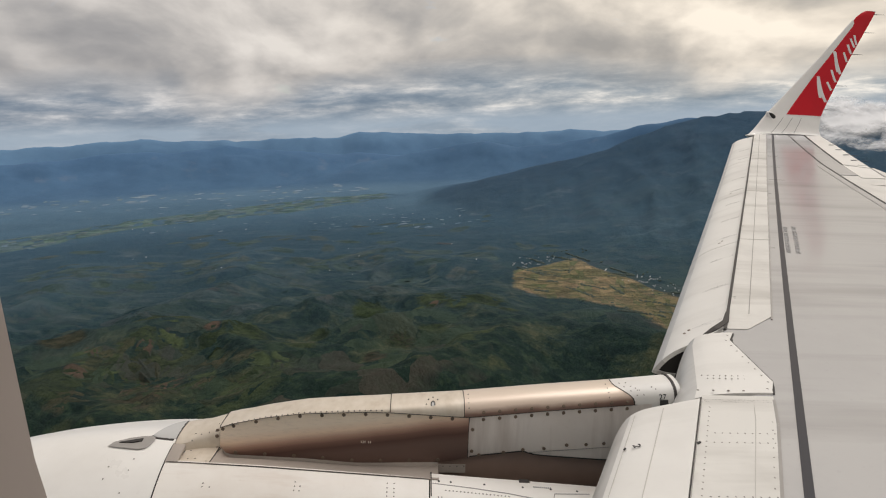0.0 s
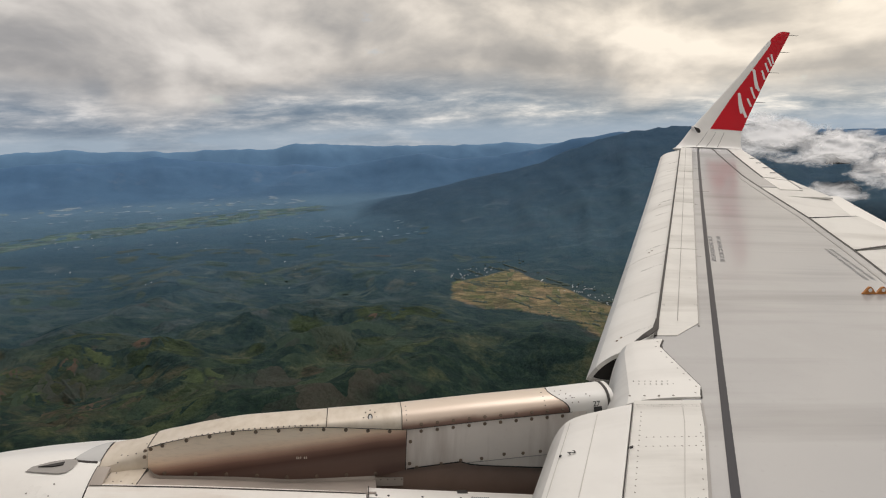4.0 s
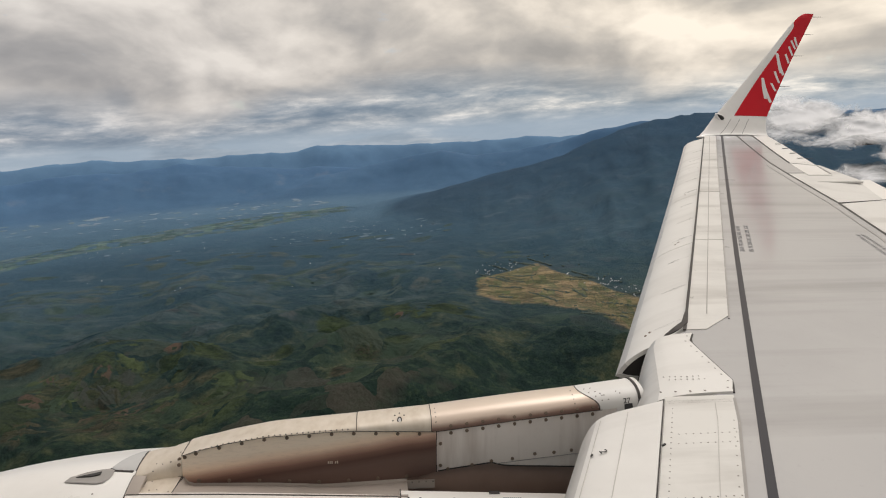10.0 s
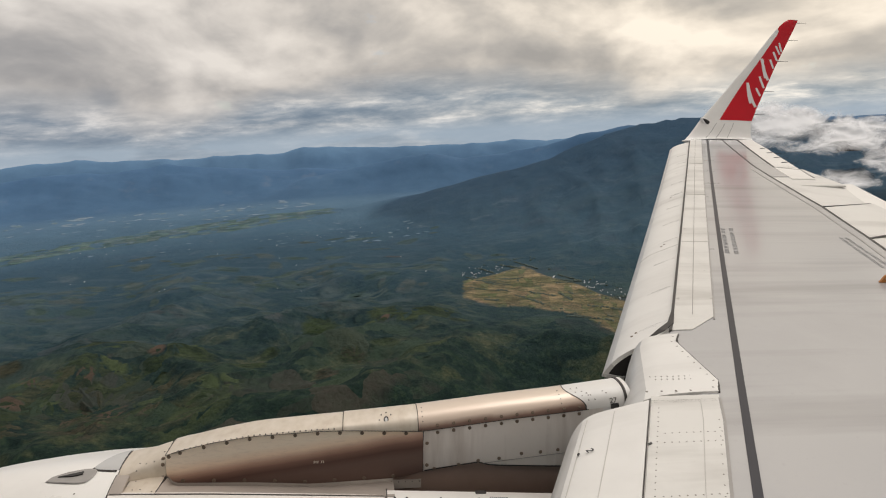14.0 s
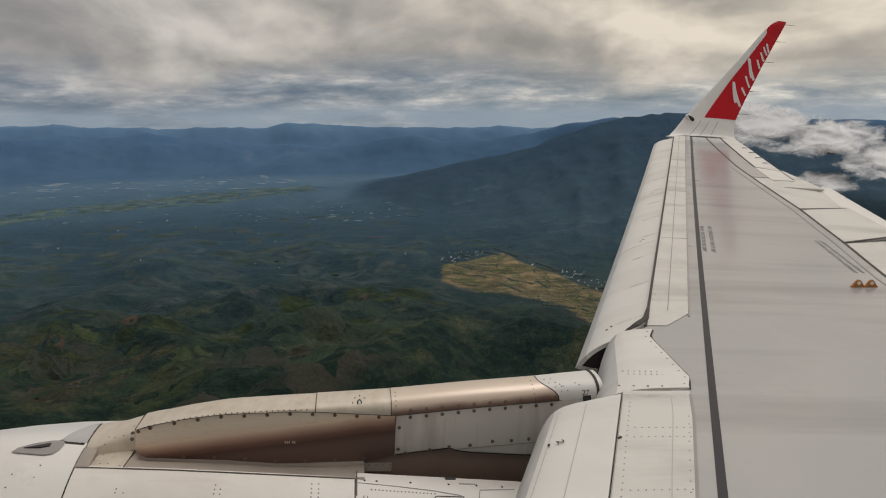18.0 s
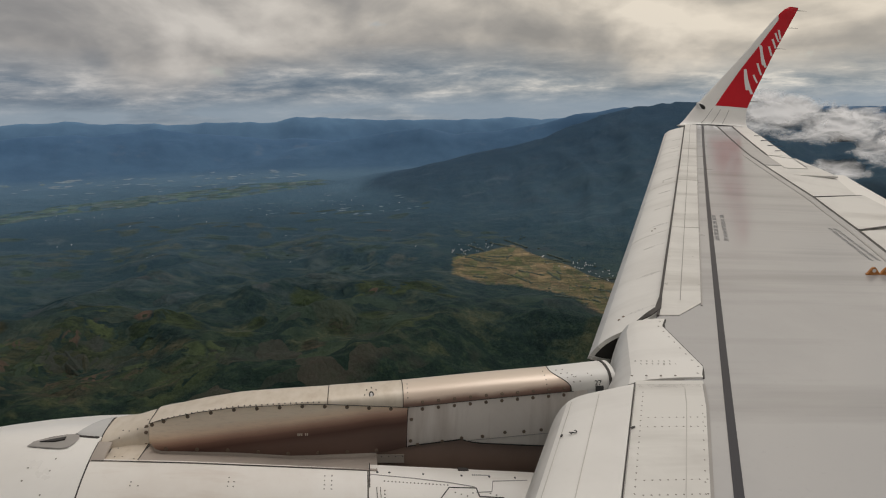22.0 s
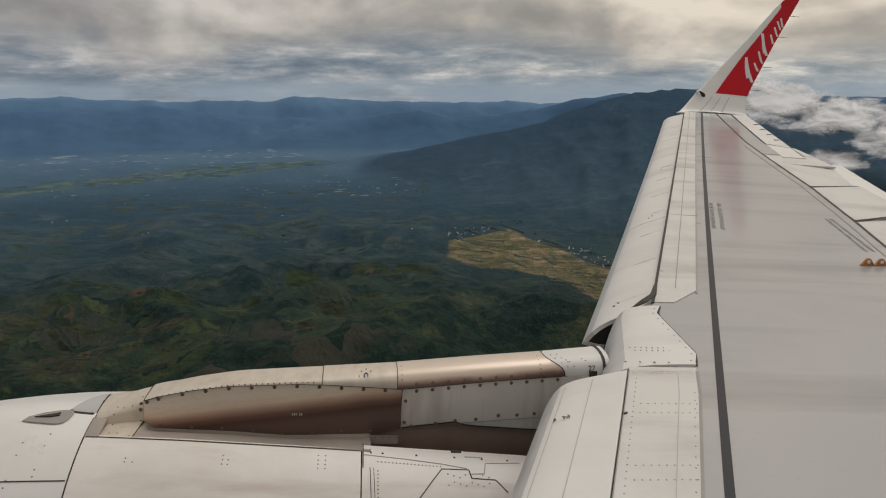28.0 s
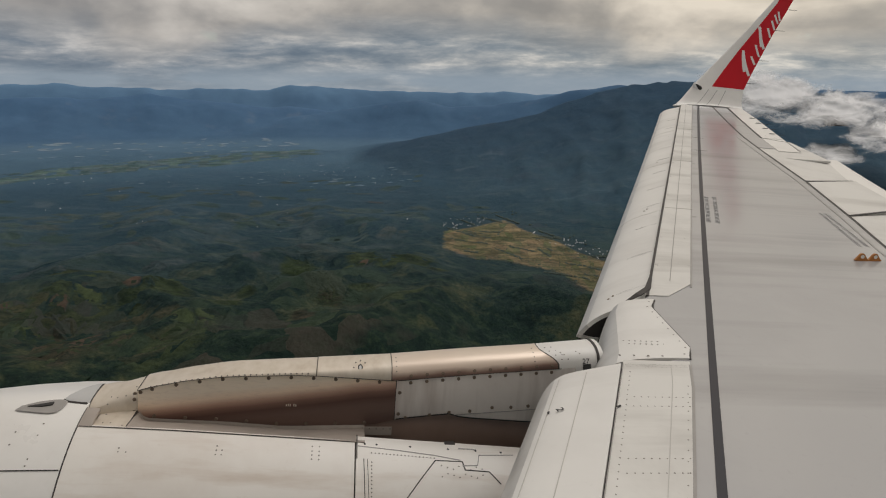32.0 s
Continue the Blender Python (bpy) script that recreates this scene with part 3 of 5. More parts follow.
part("seam", ribbon([(x, rear_edge(x), zw(x)) for x in span(1.7, 16.45, 60)], UPN, 0.030), M_SEAM, airplane)
part("seam", ribbon([(x, 0.5 * (step(x) + slat_te(x)), zw(x) + 0.007) for x in span(6.6, 16.3, 40)], UPN, 0.006), M_SOFT, outer_lead)
part("seam", ribbon([(x, step(x), zw(x) + 0.004) for x in span(6.5, 16.38, 40)], UPN, 0.012), M_SOFT, outer_lead)
for x in (8.75, 11.2, 13.7):
    part("rib_seam", ribbon([(x, slat_te(x) - 0.03, zw(x) + 0.008), (x - 0.02, step(x), zw(x) + 0.008)], UPN, 0.004, 0.001), M_LINE, outer_lead)


# slats: hollow nose sections drooped ahead of the wing
def slat(x0, x1, nose, tail, drop, label, n=14, lift=-0.02, share=0.62, power=6):
    grid = []
    for x in span(x0, x1, n):
        d = drop(x)
        yn, yt = nose(x), tail(x)
        line = []
        for k in range(17):
            u = 1 - (1 - k / 16) ** 1.7
            z = -d * (share * u + (1 - share) * u ** power)
            line.append((x, yt + (yn - yt) * u, zw(x) + lift + z))
        # lip returning below the nose
        for q in range(1, 5):
            line.append((x, yn - 0.17 * q / 4, zw(x) + lift - d - 0.035 * math.sin(q / 4 * math.pi / 2)))
        grid.append(line)
    cut = 10 if x0 < 6 else 11
    ob = smooth(part("slat", shell([line[:cut + 1] for line in grid], 0.03), M_SLAT, airplane, label), 50)
    smooth(part("nose_skin", shell([line[cut:] for line in grid], 0.03), M_NOSE, ob, "grey nose of the slat"), 50)
    part("seam", ribbon([(x, tail(x) - 0.012, zw(x) + 0.012) for x in span(x0, x1, n)], UPN, 0.020 if x0 > 6 else 0.005, 0.002), M_SEAM if x0 > 6 else M_SOFT, ob, "dark gap behind the slat")
    return ob


d2 = lambda x: 0.30 - 0.012 * (x - 6.3)
cuts = [6.28, 8.75, 11.2, 13.7, 16.2]
outer_slats = [slat(a, b - 0.012, nose2, slat_te, d2, "white leading edge slat, slightly extended") for a, b in zip(cuts, cuts[1:])]
inner_slat = slat(1.75, 5.24, nose1, slat1_te, lambda x: 0.27, "white inboard slat with a black numeral", 12, 0.012, 0.38, 9)
for s, nose, tail, xs in ((inner_slat, nose1, slat1_te, span(1.8, 5.2, 20)),):
    for f in (0.42, 0.75):
        d = 0.27 * (0.38 * f + 0.62 * f ** 9)
        part("seam", ribbon([(x, tail(x) + (nose(x) - tail(x)) * f, zw(x) + 0.013 - d) for x in xs], (-0.1, 0.25, 1), 0.004, 0.002), M_LINE, s)


# near-black plate closing the slat beside the pylon, painted for its shaded hollow
def slat_end_shade(x, nose, tail, drop, lift):
    bm = bmesh.new()
    ring = []
    yn, yt = nose(x) - 0.02, tail(x)
    for k in range(15):
        u = k / 14
        ring.append((yt + (yn - yt) * u, zw(x) + lift - 0.03 - drop * (0.62 * u + 0.38 * u ** 6)))
    ring += [(yn - 0.16, zw(x) + lift - drop - 0.04), (yt + 0.10, zw(x) - drop * 0.95), (yt - 0.05, zw(x) - 0.12)]
    a = [bm.verts.new((x, *p)) for p in ring]
    c = [bm.verts.new((x + 0.012, *p)) for p in ring]
    bm.faces.new(a)
    bm.faces.new(c[::-1])
    for i in range(len(a)):
        j = (i + 1) % len(a)
        bm.faces.new((a[i], c[i], c[j], a[j]))
    return part("slat_end_shade", bm, M_DARK, outer_slats[0], "near-black plate over the slat's open end")


slat_end_shade(6.283, nose2, slat_te, d2(6.283), -0.02)


def stencil(text, size, place, axis_x, axis_up, material, parent, name="numeral"):
    """Text of the built-in font laid on a surface."""
    cu = bpy.data.curves.new(name, "FONT")
    cu.body, cu.size, cu.extrude, cu.align_x, cu.align_y = text, size, 0.0015, "CENTER", "CENTER"
    tmp = bpy.data.objects.new(name, cu)
    scene.collection.objects.link(tmp)
    me = bpy.data.meshes.new_from_object(tmp.evaluated_get(bpy.context.evaluated_depsgraph_get()))
    bpy.data.objects.remove(tmp)
    me.materials.clear()
    me.materials.append(material)
    ob = new(name, me)
    ob.parent = parent
    ax, ay = Vector(axis_x).normalized(), Vector(axis_up)
    az = ax.cross(ay).normalized()
    ay = az.cross(ax)
    m = Matrix((ax, ay, az)).transposed().to_4x4()
    m.translation = place
    ob.matrix_basis = m
    return ob


stencil("2", 0.058, (4.834, -1.410, zw(4.834) - 0.0440), (-0.97, -0.2, -0.07), (0.2, -0.96, 0.17), M_INK, inner_slat)
part("mark", ribbon([(4.834, -1.349, zw(4.834) - 0.0655), (4.847, -1.358, zw(4.847) - 0.0640)], (-0.1, 0.3, 1), 0.009, 0.002), M_INK, inner_slat)
part("locating_pin", ribbon([(4.768, -1.686, zw(4.768) + 0.012), (4.783, -1.712, zw(4.783) + 0.012)], UPN, 0.008, 0.004), M_INK, inner_lead)


# fixed nose fairing between the two slats, over the pylon
def nose_fairing():
    grid = []
    rear = lerp_line([(5.33, -2.35), (5.46, -2.42), (6.08, -2.43), (6.23, -2.52)])
    for x in (5.32, 5.35, 5.40, 5.46, 5.55, 5.65, 5.75, 5.85, 5.95, 6.02, 6.08, 6.14, 6.21):
        yn, yt = -1.70 - 0.483 * (x - 5.33), rear(x)
        line = []
        for k in range(15):
            u = 1 - (1 - k / 14) ** 1.7
            line.append((x, yt + (yn - yt) * u, zw(x) + 0.014 - 0.055 * u ** 2 - 0.34 * u ** 8))
        grid.append(line)
    ob = smooth(part("nose_fairing", shell([line[:8] for line in grid], 0.04), M_SLAT, airplane, "white riveted fairing over the engine pylon"), 50)
    smooth(part("nose_skin", shell([line[7:] for line in grid], 0.04), M_NOSE, ob, "grey nose of the fairing"), 50)
    gap = [Vector(line[13]) + Vector((-0.004, 0.006, 0.0)) for line in grid]
    part("seam", ribbon(gap, (-0.2, 1, 0.3), 0.016, 0.004), M_SEAM, ob)
    for y in span(-2.30, -2.04, 8):
        fasten(RIVET, "rivet", (5.50, y, zw(5.50) + 0.010), UPN, ob)
        fasten(RIVET, "rivet", (5.54, y + 0.02, zw(5.54) + 0.010), UPN, ob)
    edge = [(x, rear(x) - 0.004, zw(x) + 0.006) for x in span(5.32, 6.21, 12)]
    part("seam", ribbon(edge, UPN, 0.014), M_SEAM, ob)
    for x in span(5.37, 6.16, 10):
        fasten(STUD, "bolt", (x, rear(x) + 0.03, zw(x) + 0.0132), UPN, ob)
    for y in span(-2.28, -1.92, 5):
        fasten(STUD, "bolt", (5.345, y, zw(5.345) + 0.011), UPN, ob)
    return ob


fairing = nose_fairing()
# near-black block added for the shade in the hollow behind the slat ends
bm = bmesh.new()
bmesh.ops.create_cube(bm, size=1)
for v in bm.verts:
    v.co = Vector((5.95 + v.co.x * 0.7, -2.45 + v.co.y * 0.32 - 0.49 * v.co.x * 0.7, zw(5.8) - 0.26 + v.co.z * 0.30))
part("bay_shade_block", bm, M_DARK, airplane, "near-black block filling the bay behind the slats")
# near-black sheets added below the slat gaps in place of shade
surface("gap_shade_sheet", span(6.2, 16.3, 20), lambda x: slat_te(x) + 0.10, lambda x: slat_te(x) - 0.1, -0.09, 0.12, M_DARK, "", 4)
surface("gap_shade_sheet", span(1.7, 5.4, 10), lambda x: slat1_te(x) + 0.10, lambda x: slat1_te(x) - 0.1, -0.09, 0.12, M_DARK, "", 4)

# rivet rows on the inboard panel
for row_x in (4.24, 4.345, 4.79, 4.88):
    for y in span(slat1_te(row_x) - 0.10, step(row_x) + 0.02, 9):
        fasten(RIVET, "rivet", (row_x, y, zw(row_x) + 0.007), UPN, inner_lead)
for x in span(3.9, 5.15, 26):
    fasten(RIVET, "rivet", (x, slat1_te(x) - 0.060, zw(x) + 0.007), UPN, inner_lead)
for x in span(3.9, 5.0, 14):
    fasten(RIVET, "rivet", (x, step(x) + 0.03, zw(x) + 0.007), UPN, inner_lead)
part("seam", ribbon([(x, step(x) + 0.12, zw(x) + 0.007) for x in span(3.5, 5.2, 10)], UPN, 0.003), M_LINE, inner_lead)
part("seam", ribbon([(x, step(x), zw(x) + 0.004) for x in span(1.8, 5.25, 14)], UPN, 0.016), M_SOFT, inner_lead)

# dirt that collects along the joints and ribs
rnd = random.Random(4)
for x in (6.95, 7.7, 8.45, 9.3, 10.2, 11.05, 12.0, 13.0, 14.0, 15.0, 15.8):
    y0, y1 = slat_te(x) - 0.04, step(x) - rnd.uniform(-0.1, 0.3)
    part("grime_smear", ribbon([(x + 0.03 * math.sin(3 * f), y0 + (y1 - y0) * f, zw(x) + 0.0072) for f in span(0, 1, 6)], UPN, [0.05, 0.06, 0.05, 0.04, 0.05, 0.03], 0.0006), M_GRIME, outer_lead)
for k, s in enumerate(outer_slats):
    for f in (0.12, 0.45, 0.8):
        x = cuts[k] + (cuts[k + 1] - cuts[k]) * f
        pts = []
        for u in span(0.05, 0.5, 6):
            d = d2(x) * (0.62 * u + 0.38 * u ** 6)
            pts.append((x, slat_te(x) + (nose2(x) - slat_te(x)) * u, zw(x) - 0.0185 - d))
        part("grime_smear", ribbon(pts, (-0.1, 0.3, 1), [0.012, 0.03, 0.035, 0.03, 0.02, 0.01], 0.002), M_GRIME, s)
for x, w in ((5.22, 0.04),):
    y0, y1 = slat1_te(x) - 0.03, step(x) + 0.02
    part("grime_smear", ribbon([(x, y0 + (y1 - y0) * f, zw(x) + 0.0072) for f in span(0, 1, 8)], UPN, w, 0.0004), M_GRIME, inner_lead)
# tapered dark strip at the outer slat's rear corner, painted for the shaded gap beside the fairing
part("slat_corner", ribbon([(6.62, slat_te(6.62) - 0.012, zw(6.62) + 0.014), (6.42, slat_te(6.42) - 0.006, zw(6.42) + 0.014), (6.31, slat_te(6.31) + 0.06, zw(6.31) + 0.004), (6.285, slat_te(6.285) + 0.15, zw(6.285) - 0.045)], (-0.1, 0.15, 1), [0.026, 0.045, 0.05, 0.008], 0.003), M_SEAM, outer_slats[0])
for x, y in ((6.55, 0.30), (6.58, 0.27), (8.9, 0.2), (8.95, 0.17), (11.4, 0.2)):
    u = y / (nose2(x) - slat_te(x))
    fasten(BOLT, "bolt", (x, slat_te(x) + y, zw(x) - 0.018 - d2(x) * (0.62 * u + 0.38 * u ** 6)), (-0.1, 0.4, 1), outer_slats[0 if x < 8.75 else (1 if x < 11.2 else 2)])

# trailing edge: fixed panel, aileron, spoilers, flap
ail_front = lerp_line([(12.35, -7.33), (13.44, -7.64), (16.4, -8.57)])
ail_rear = lerp_line([(12.35, -7.74), (15.29, -8.63), (16.45, -8.93)])
surface("trailing_panel", span(12.6, 16.45, 12), rear_edge, lambda x: min(rear_edge(x) - 0.02, ail_front(x)), 0, 0.06, M_WING, "", 4)
aileron = surface("aileron", span(13.44, 16.42, 14), lambda x: ail_front(x) - 0.015, ail_rear, 0.004, 0.04, M_WHITE, "white aileron with static wicks", 5)
part("seam", ribbon([(x, ail_front(x), zw(x) + 0.003) for x in span(13.44, 16.4, 12)], UPN, 0.03), M_SEAM, aileron)
surface("trailing_panel", span(12.42, 13.42, 6), ail_front, ail_rear, 0.002, 0.04, M_WHITE, "", 4)
part("seam", ribbon([(13.43, ail_front(13.43), zw(13.43) + 0.004), (13.2, ail_rear(13.2), zw(13.2) + 0.002), (12.5, ail_rear(12.5), zw(12.5) + 0.006)], UPN, 0.03), M_SOFT, aileron)
surface("trailing_panel", span(11.95, 13.3, 10), lambda x: rear_edge(x) - 0.01, lambda x: -8.02 - 0.10 * (x - 12.4), -0.010, 0.03, M_LEPAN, "white fixed panel between aileron and spoiler", 5)
spoil_rear = lambda x: -8.28 - 0.30 * (x - 12.5)


def spoiler(x0, x1, raise0, raise1):
    grid = []
    for x in span(x0, x1, 8):
        f, r = rear_edge(x) - 0.02, spoil_rear(x)
        k = raise0 + (raise1 - raise0) * (x - x0) / (x1 - x0)
        grid.append([(x + 0.50 * (j / 5), f + (r - f) * j / 5, zw(x) + 0.004 + k * j / 5) for j in range(6)])
    return part("spoiler", shell(grid[::-1], 0.035), M_LEPAN, airplane, "white spoiler panel ahead of the flap")


for a, b, r0, r1 in ((10.46, 12.02, 0.0, 0.02), (8.86, 10.42, 0.05, 0.01), (7.3, 8.82, 0.0, 0.0), (5.9, 7.28, 0.0, 0.0)):
    sp = spoiler(a, b, r0, r1)
    part("seam", ribbon([(a + 0.50 * j / 5, rear_edge(a) - 0.02 + (spoil_rear(a) - rear_edge(a)) * j / 5, zw(a) + 0.006 + r0 * j / 5) for j in range(6)], UPN, 0.03), M_SEAM, sp)
surface("flap", span(5.0, 12.3, 12), lambda x: rear_edge(x) - 0.3, lambda x: spoil_rear(x) - 0.12, -0.06, 0.05, M_WHITE, "white trailing edge flap", 5)
surface("inner_flap", span(1.7, 5.9, 8), rear_edge, lambda x: -6.6, -0.01, 0.05, M_WHITE, "white inboard flap", 5)


def wick(place, toward, length, parent):
    bm = bmesh.new()
    bmesh.ops.create_cone(bm, cap_ends=True, segments=6, radius1=0.007, radius2=0.003, depth=length)
    bmesh.ops.translate(bm, verts=bm.verts[:], vec=(0, 0, length / 2))
    ob = part("static_wick", bm, M_RUBBER, parent)
    ob.matrix_basis = Matrix.Translation(place) @ Vector(toward).to_track_quat("Z", "Y").to_matrix().to_4x4()
    return ob


for x in (13.9, 14.4, 14.9, 15.4):
    wick((x, ail_rear(x) + 0.01, zw(x) - 0.01), (0.25, -1, 0), 0.22, aileron)
    part("wick_base", ribbon([(x - 0.06, ail_rear(x - 0.06) + 0.15, zw(x) + 0.002), (x - 0.01, ail_rear(x) + 0.03, zw(x) + 0.004)], UPN, 0.02, 0.005), M_RUBBER, aileron)


# stencilled warnings too worn to read: bars across two lines
def bars(p0, p1, q, count, gap, material):
    """Short bars in a row from p0 to p1, each as long as the way q."""
    rnd = random.Random(count)
    for i in range(count):
        if i in gap:
            continue
        f, g = i / count, (i + 0.5) / count
        a, b = Vector(p0).lerp(Vector(p1), f), Vector(p0).lerp(Vector(p1), g)
        c = (a + b) / 2
        x, y = c.x, c.y
        e = Vector(q) * (0.85 + 0.15 * rnd.random())
        part("stencil_bar", ribbon([(x - e.x / 2, y - e.y / 2, zw(x - e.x / 2)), (x + e.x / 2, y + e.y / 2, zw(x + e.x / 2))], UPN, (b - a).length, 0.003), material, airplane)


bars((9.33, -4.500, 0), (8.30, -4.008, 0), (0.015, 0.045, 0), 38, (3, 8, 9, 15, 21, 26, 31), M_GREYINK)
bars((9.34, -4.606, 0), (8.28, -4.098, 0), (0.015, 0.045, 0), 38, (5, 6, 12, 18, 23, 29, 33), M_GREYINK)
bars((8.90, -5.755, 0), (7.75, -5.410, 0), (0.015, 0.04, 0), 36, (4, 9, 16, 20, 27), M_GREYINK)
bars((8.90, -5.690, 0), (7.75, -5.330, 0), (0.015, 0.04, 0), 36, (2, 11, 17, 25), M_GREYINK)


# folding tie-down bracket on the wing
def bracket():
    bm = bmesh.new()
    n = 24
    outline = []
    for i in range(n + 1):
        u = i / n
        h = 0.012 + 0.085 * (math.sin(2 * math.pi * u) ** 2) ** 0.8
        outline.append((u * 0.34 - 0.17, h))
    front = [bm.verts.new((0.012, u, h)) for u, h in outline] + [bm.verts.new((0.012, 0.17, 0)), bm.verts.new((0.012, -0.17, 0))]
    rear = [bm.verts.new((-0.012, v.co.y, v.co.z)) for v in front]
    bm.faces.new(front)
    bm.faces.new(rear[::-1])
    for i in range(len(front)):
        j = (i + 1) % len(front)
        bm.faces.new((front[i], rear[i], rear[j], front[j]))
    ob = part("tie_down_bracket", bm, M_BRASS, airplane, "orange metal tie-down bracket on the wing")
    ob.matrix_basis = Matrix.Translation((7.34, -5.09, zw(7.34))) @ Matrix.Rotation(radians(5), 4, "Z") @ Matrix.Diagonal((0.85, 0.85, 0.72, 1))
    for y in (-0.085, 0.085):
        bm = bmesh.new()
        bmesh.ops.create_cone(bm, cap_ends=True, segments=14, radius1=0.024, radius2=0.024, depth=0.03)
        hole = part("bracket_eye", bm, M_MARK, ob)
        hole.matrix_basis = Matrix.Translation((0, y, 0.052)) @ Matrix.Rotation(radians(90), 4, "Y")
    return ob


bracket()


# ---- winglet ----
def blade(u, v):
    """Point on the winglet's middle surface: u from nose to tail, v from foot to top."""
    vs = [0, 0.06, 0.14, 0.24, 0.36, 0.62, 0.86, 0.95, 1.0]
    at = lambda vals: float(np.interp(v, vs, vals))
    nose = Vector((at([16.44, 16.54, 16.64, 16.79, 16.95, 17.35, 17.66, 17.745, 17.80]),
                   at([-7.33, -7.40, -7.57, -7.85, -8.235, -9.27, -10.02, -10.29, -10.43]),
                   at([1.945, 1.965, 2.10, 2.40, 2.76, 3.78, 4.56, 4.78, 4.85])))
    tail = Vector((at([16.44, 16.54, 16.64, 16.80, 16.95, 17.35, 17.66, 17.745, 17.80]),
                   at([-8.96, -9.00, -9.01, -9.10, -9.30, -9.91, -10.43, -10.59, -10.67]),
                   at([1.985, 2.00, 2.12, 2.40, 2.73, 3.70, 4.47, 4.72, 4.85])))
    return nose.lerp(tail, u)


def blade_face(us, vs, side, lift=0.0):
    grid = []
    for v in vs:
        line = []
        for u in us(v):
            p = blade(u, v)
            t = 0.115 * (1 - 0.75 * v) * (1.9 * math.sqrt(max(u, 0)) * (1 - u) ** 0.9) * 0.5
            a, b = blade(u, min(v + 0.02, 1)) - blade(u, max(v - 0.02, 0)), blade(1, v) - blade(0, v)
            n = b.cross(a).normalized()
            line.append(p + n * (t + lift) * side)
        grid.append(line)
    return grid


def winglet():
    us = lambda v: [(i / 14) ** 1.6 for i in range(15)]
    vs = span(0, 1, 40)
    inner, outer = blade_face(us, vs, 1), blade_face(us, vs, -1)
    bm = bmesh.new()
    A = [[bm.verts.new(p) for p in row] for row in inner]
    B = [[bm.verts.new(p) for p in row] for row in outer]
    for i in range(len(vs) - 1):
        for j in range(14):
            bm.faces.new((A[i][j], A[i + 1][j], A[i + 1][j + 1], A[i][j + 1]))
            bm.faces.new((B[i][j], B[i][j + 1], B[i + 1][j + 1], B[i + 1][j]))
    bmesh.ops.remove_doubles(bm, verts=bm.verts[:], dist=0.0015)
    ob = smooth(part("winglet", bm, M_WHITE, airplane, "tall upswept white and red winglet"), 50)
    red0 = lerp_line([(0, 0.37), (0.25, 0.36), (0.5, 0.29), (0.84, 0.27), (0.87, 0.2), (0.885, 0.0), (1.0, 0.0)])
    top = lambda v: [red0(v) + (1 - red0(v)) * i / 10 for i in range(11)]
    for side in (1, -1):
        g = blade_face(top, span(0.245, 0.995, 34), side, 0.003)
        smooth(part("red_panel", shell(g if side == 1 else g[::-1], 0.002), M_RED, ob, "red painted winglet panel with white emblem"), 50)

    def stroke(u0, v0, u1, v1, w):
        pts, nr = [], []
        for f in span(0, 1, 6):
            u, v = u0 + (u1 - u0) * f, v0 + (v1 - v0) * f
            g = blade_face(lambda q: [u], [v], 1, 0.004)[0][0]
            pts.append(g)
            nr.append(Vector((-0.93, -0.1, 0.35)))
        part("emblem_bar", ribbon(pts, nr, w * 0.85, 0.003), M_MARK, ob)

    # emblem drawn as plain slanted bars
    for s in ((0.41, 0.50, 0.96, 0.36, 0.085), (0.43, 0.495, 0.80, 0.38, 0.080), (0.73, 0.475, 0.95, 0.43, 0.065),
              (0.64, 0.545, 0.95, 0.48, 0.065), (0.31, 0.655, 0.96, 0.53, 0.085), (0.36, 0.65, 0.85, 0.54, 0.080), (0.66, 0.66, 0.96, 0.605, 0.065),
              (0.61, 0.715, 0.96, 0.66, 0.065), (0.62, 0.785, 0.96, 0.728, 0.060), (0.56, 0.758, 0.94, 0.707, 0.060)):
        stroke(*s)
    # navigation lamp in the foot
    bm = bmesh.new()
    bmesh.ops.create_uvsphere(bm, u_segments=14, v_segments=8, radius=1)
    for v in bm.verts:
        v.co = Vector((v.co.x * 0.03, v.co.y * 0.10, v.co.z * 0.045 * (1 - 0.5 * v.co.y)))
    lamp = smooth(part("position_lamp", bm, M_DARK, ob, "dark glazed position lamp"))
    lamp.matrix_basis = Matrix.Translation(blade(0.11, 0.238) + Vector((-0.055, 0, 0))) @ Matrix.Rotation(radians(38), 4, "X")
    bm = bmesh.new()
    bmesh.ops.create_uvsphere(bm, u_segments=14, v_segments=8, radius=1)
    for v in bm.verts:
        v.co = Vector((v.co.x * 0.045, v.co.y * 0.15, v.co.z * 0.075))
    house_ = smooth(part("lamp_housing", bm, M_MARK, ob, "white lamp housing"))
    house_.matrix_basis = Matrix.Translation(blade(0.12, 0.232) + Vector((-0.02, 0, 0))) @ Matrix.Rotation(radians(38), 4, "X")
    bm = bmesh.new()
    bmesh.ops.create_uvsphere(bm, u_segments=16, v_segments=10, radius=1)
    for v in bm.verts:
        v.co = Vector((v.co.x * 0.06, v.co.y * 0.20, v.co.z * 0.04))
    cuff = smooth(part("tip_cuff", bm, M_WHITE, ob, "rounded white wing tip cuff"))
    cuff.matrix_basis = Matrix.Translation((16.44, -7.50, zw(16.44) - 0.045))
    for v in (0.30, 0.46, 0.66, 0.82, 0.97):
        wick(blade(1.0, v) + Vector((0, 0.01, 0)), (0.05, -1, 0.02), 0.27, ob)
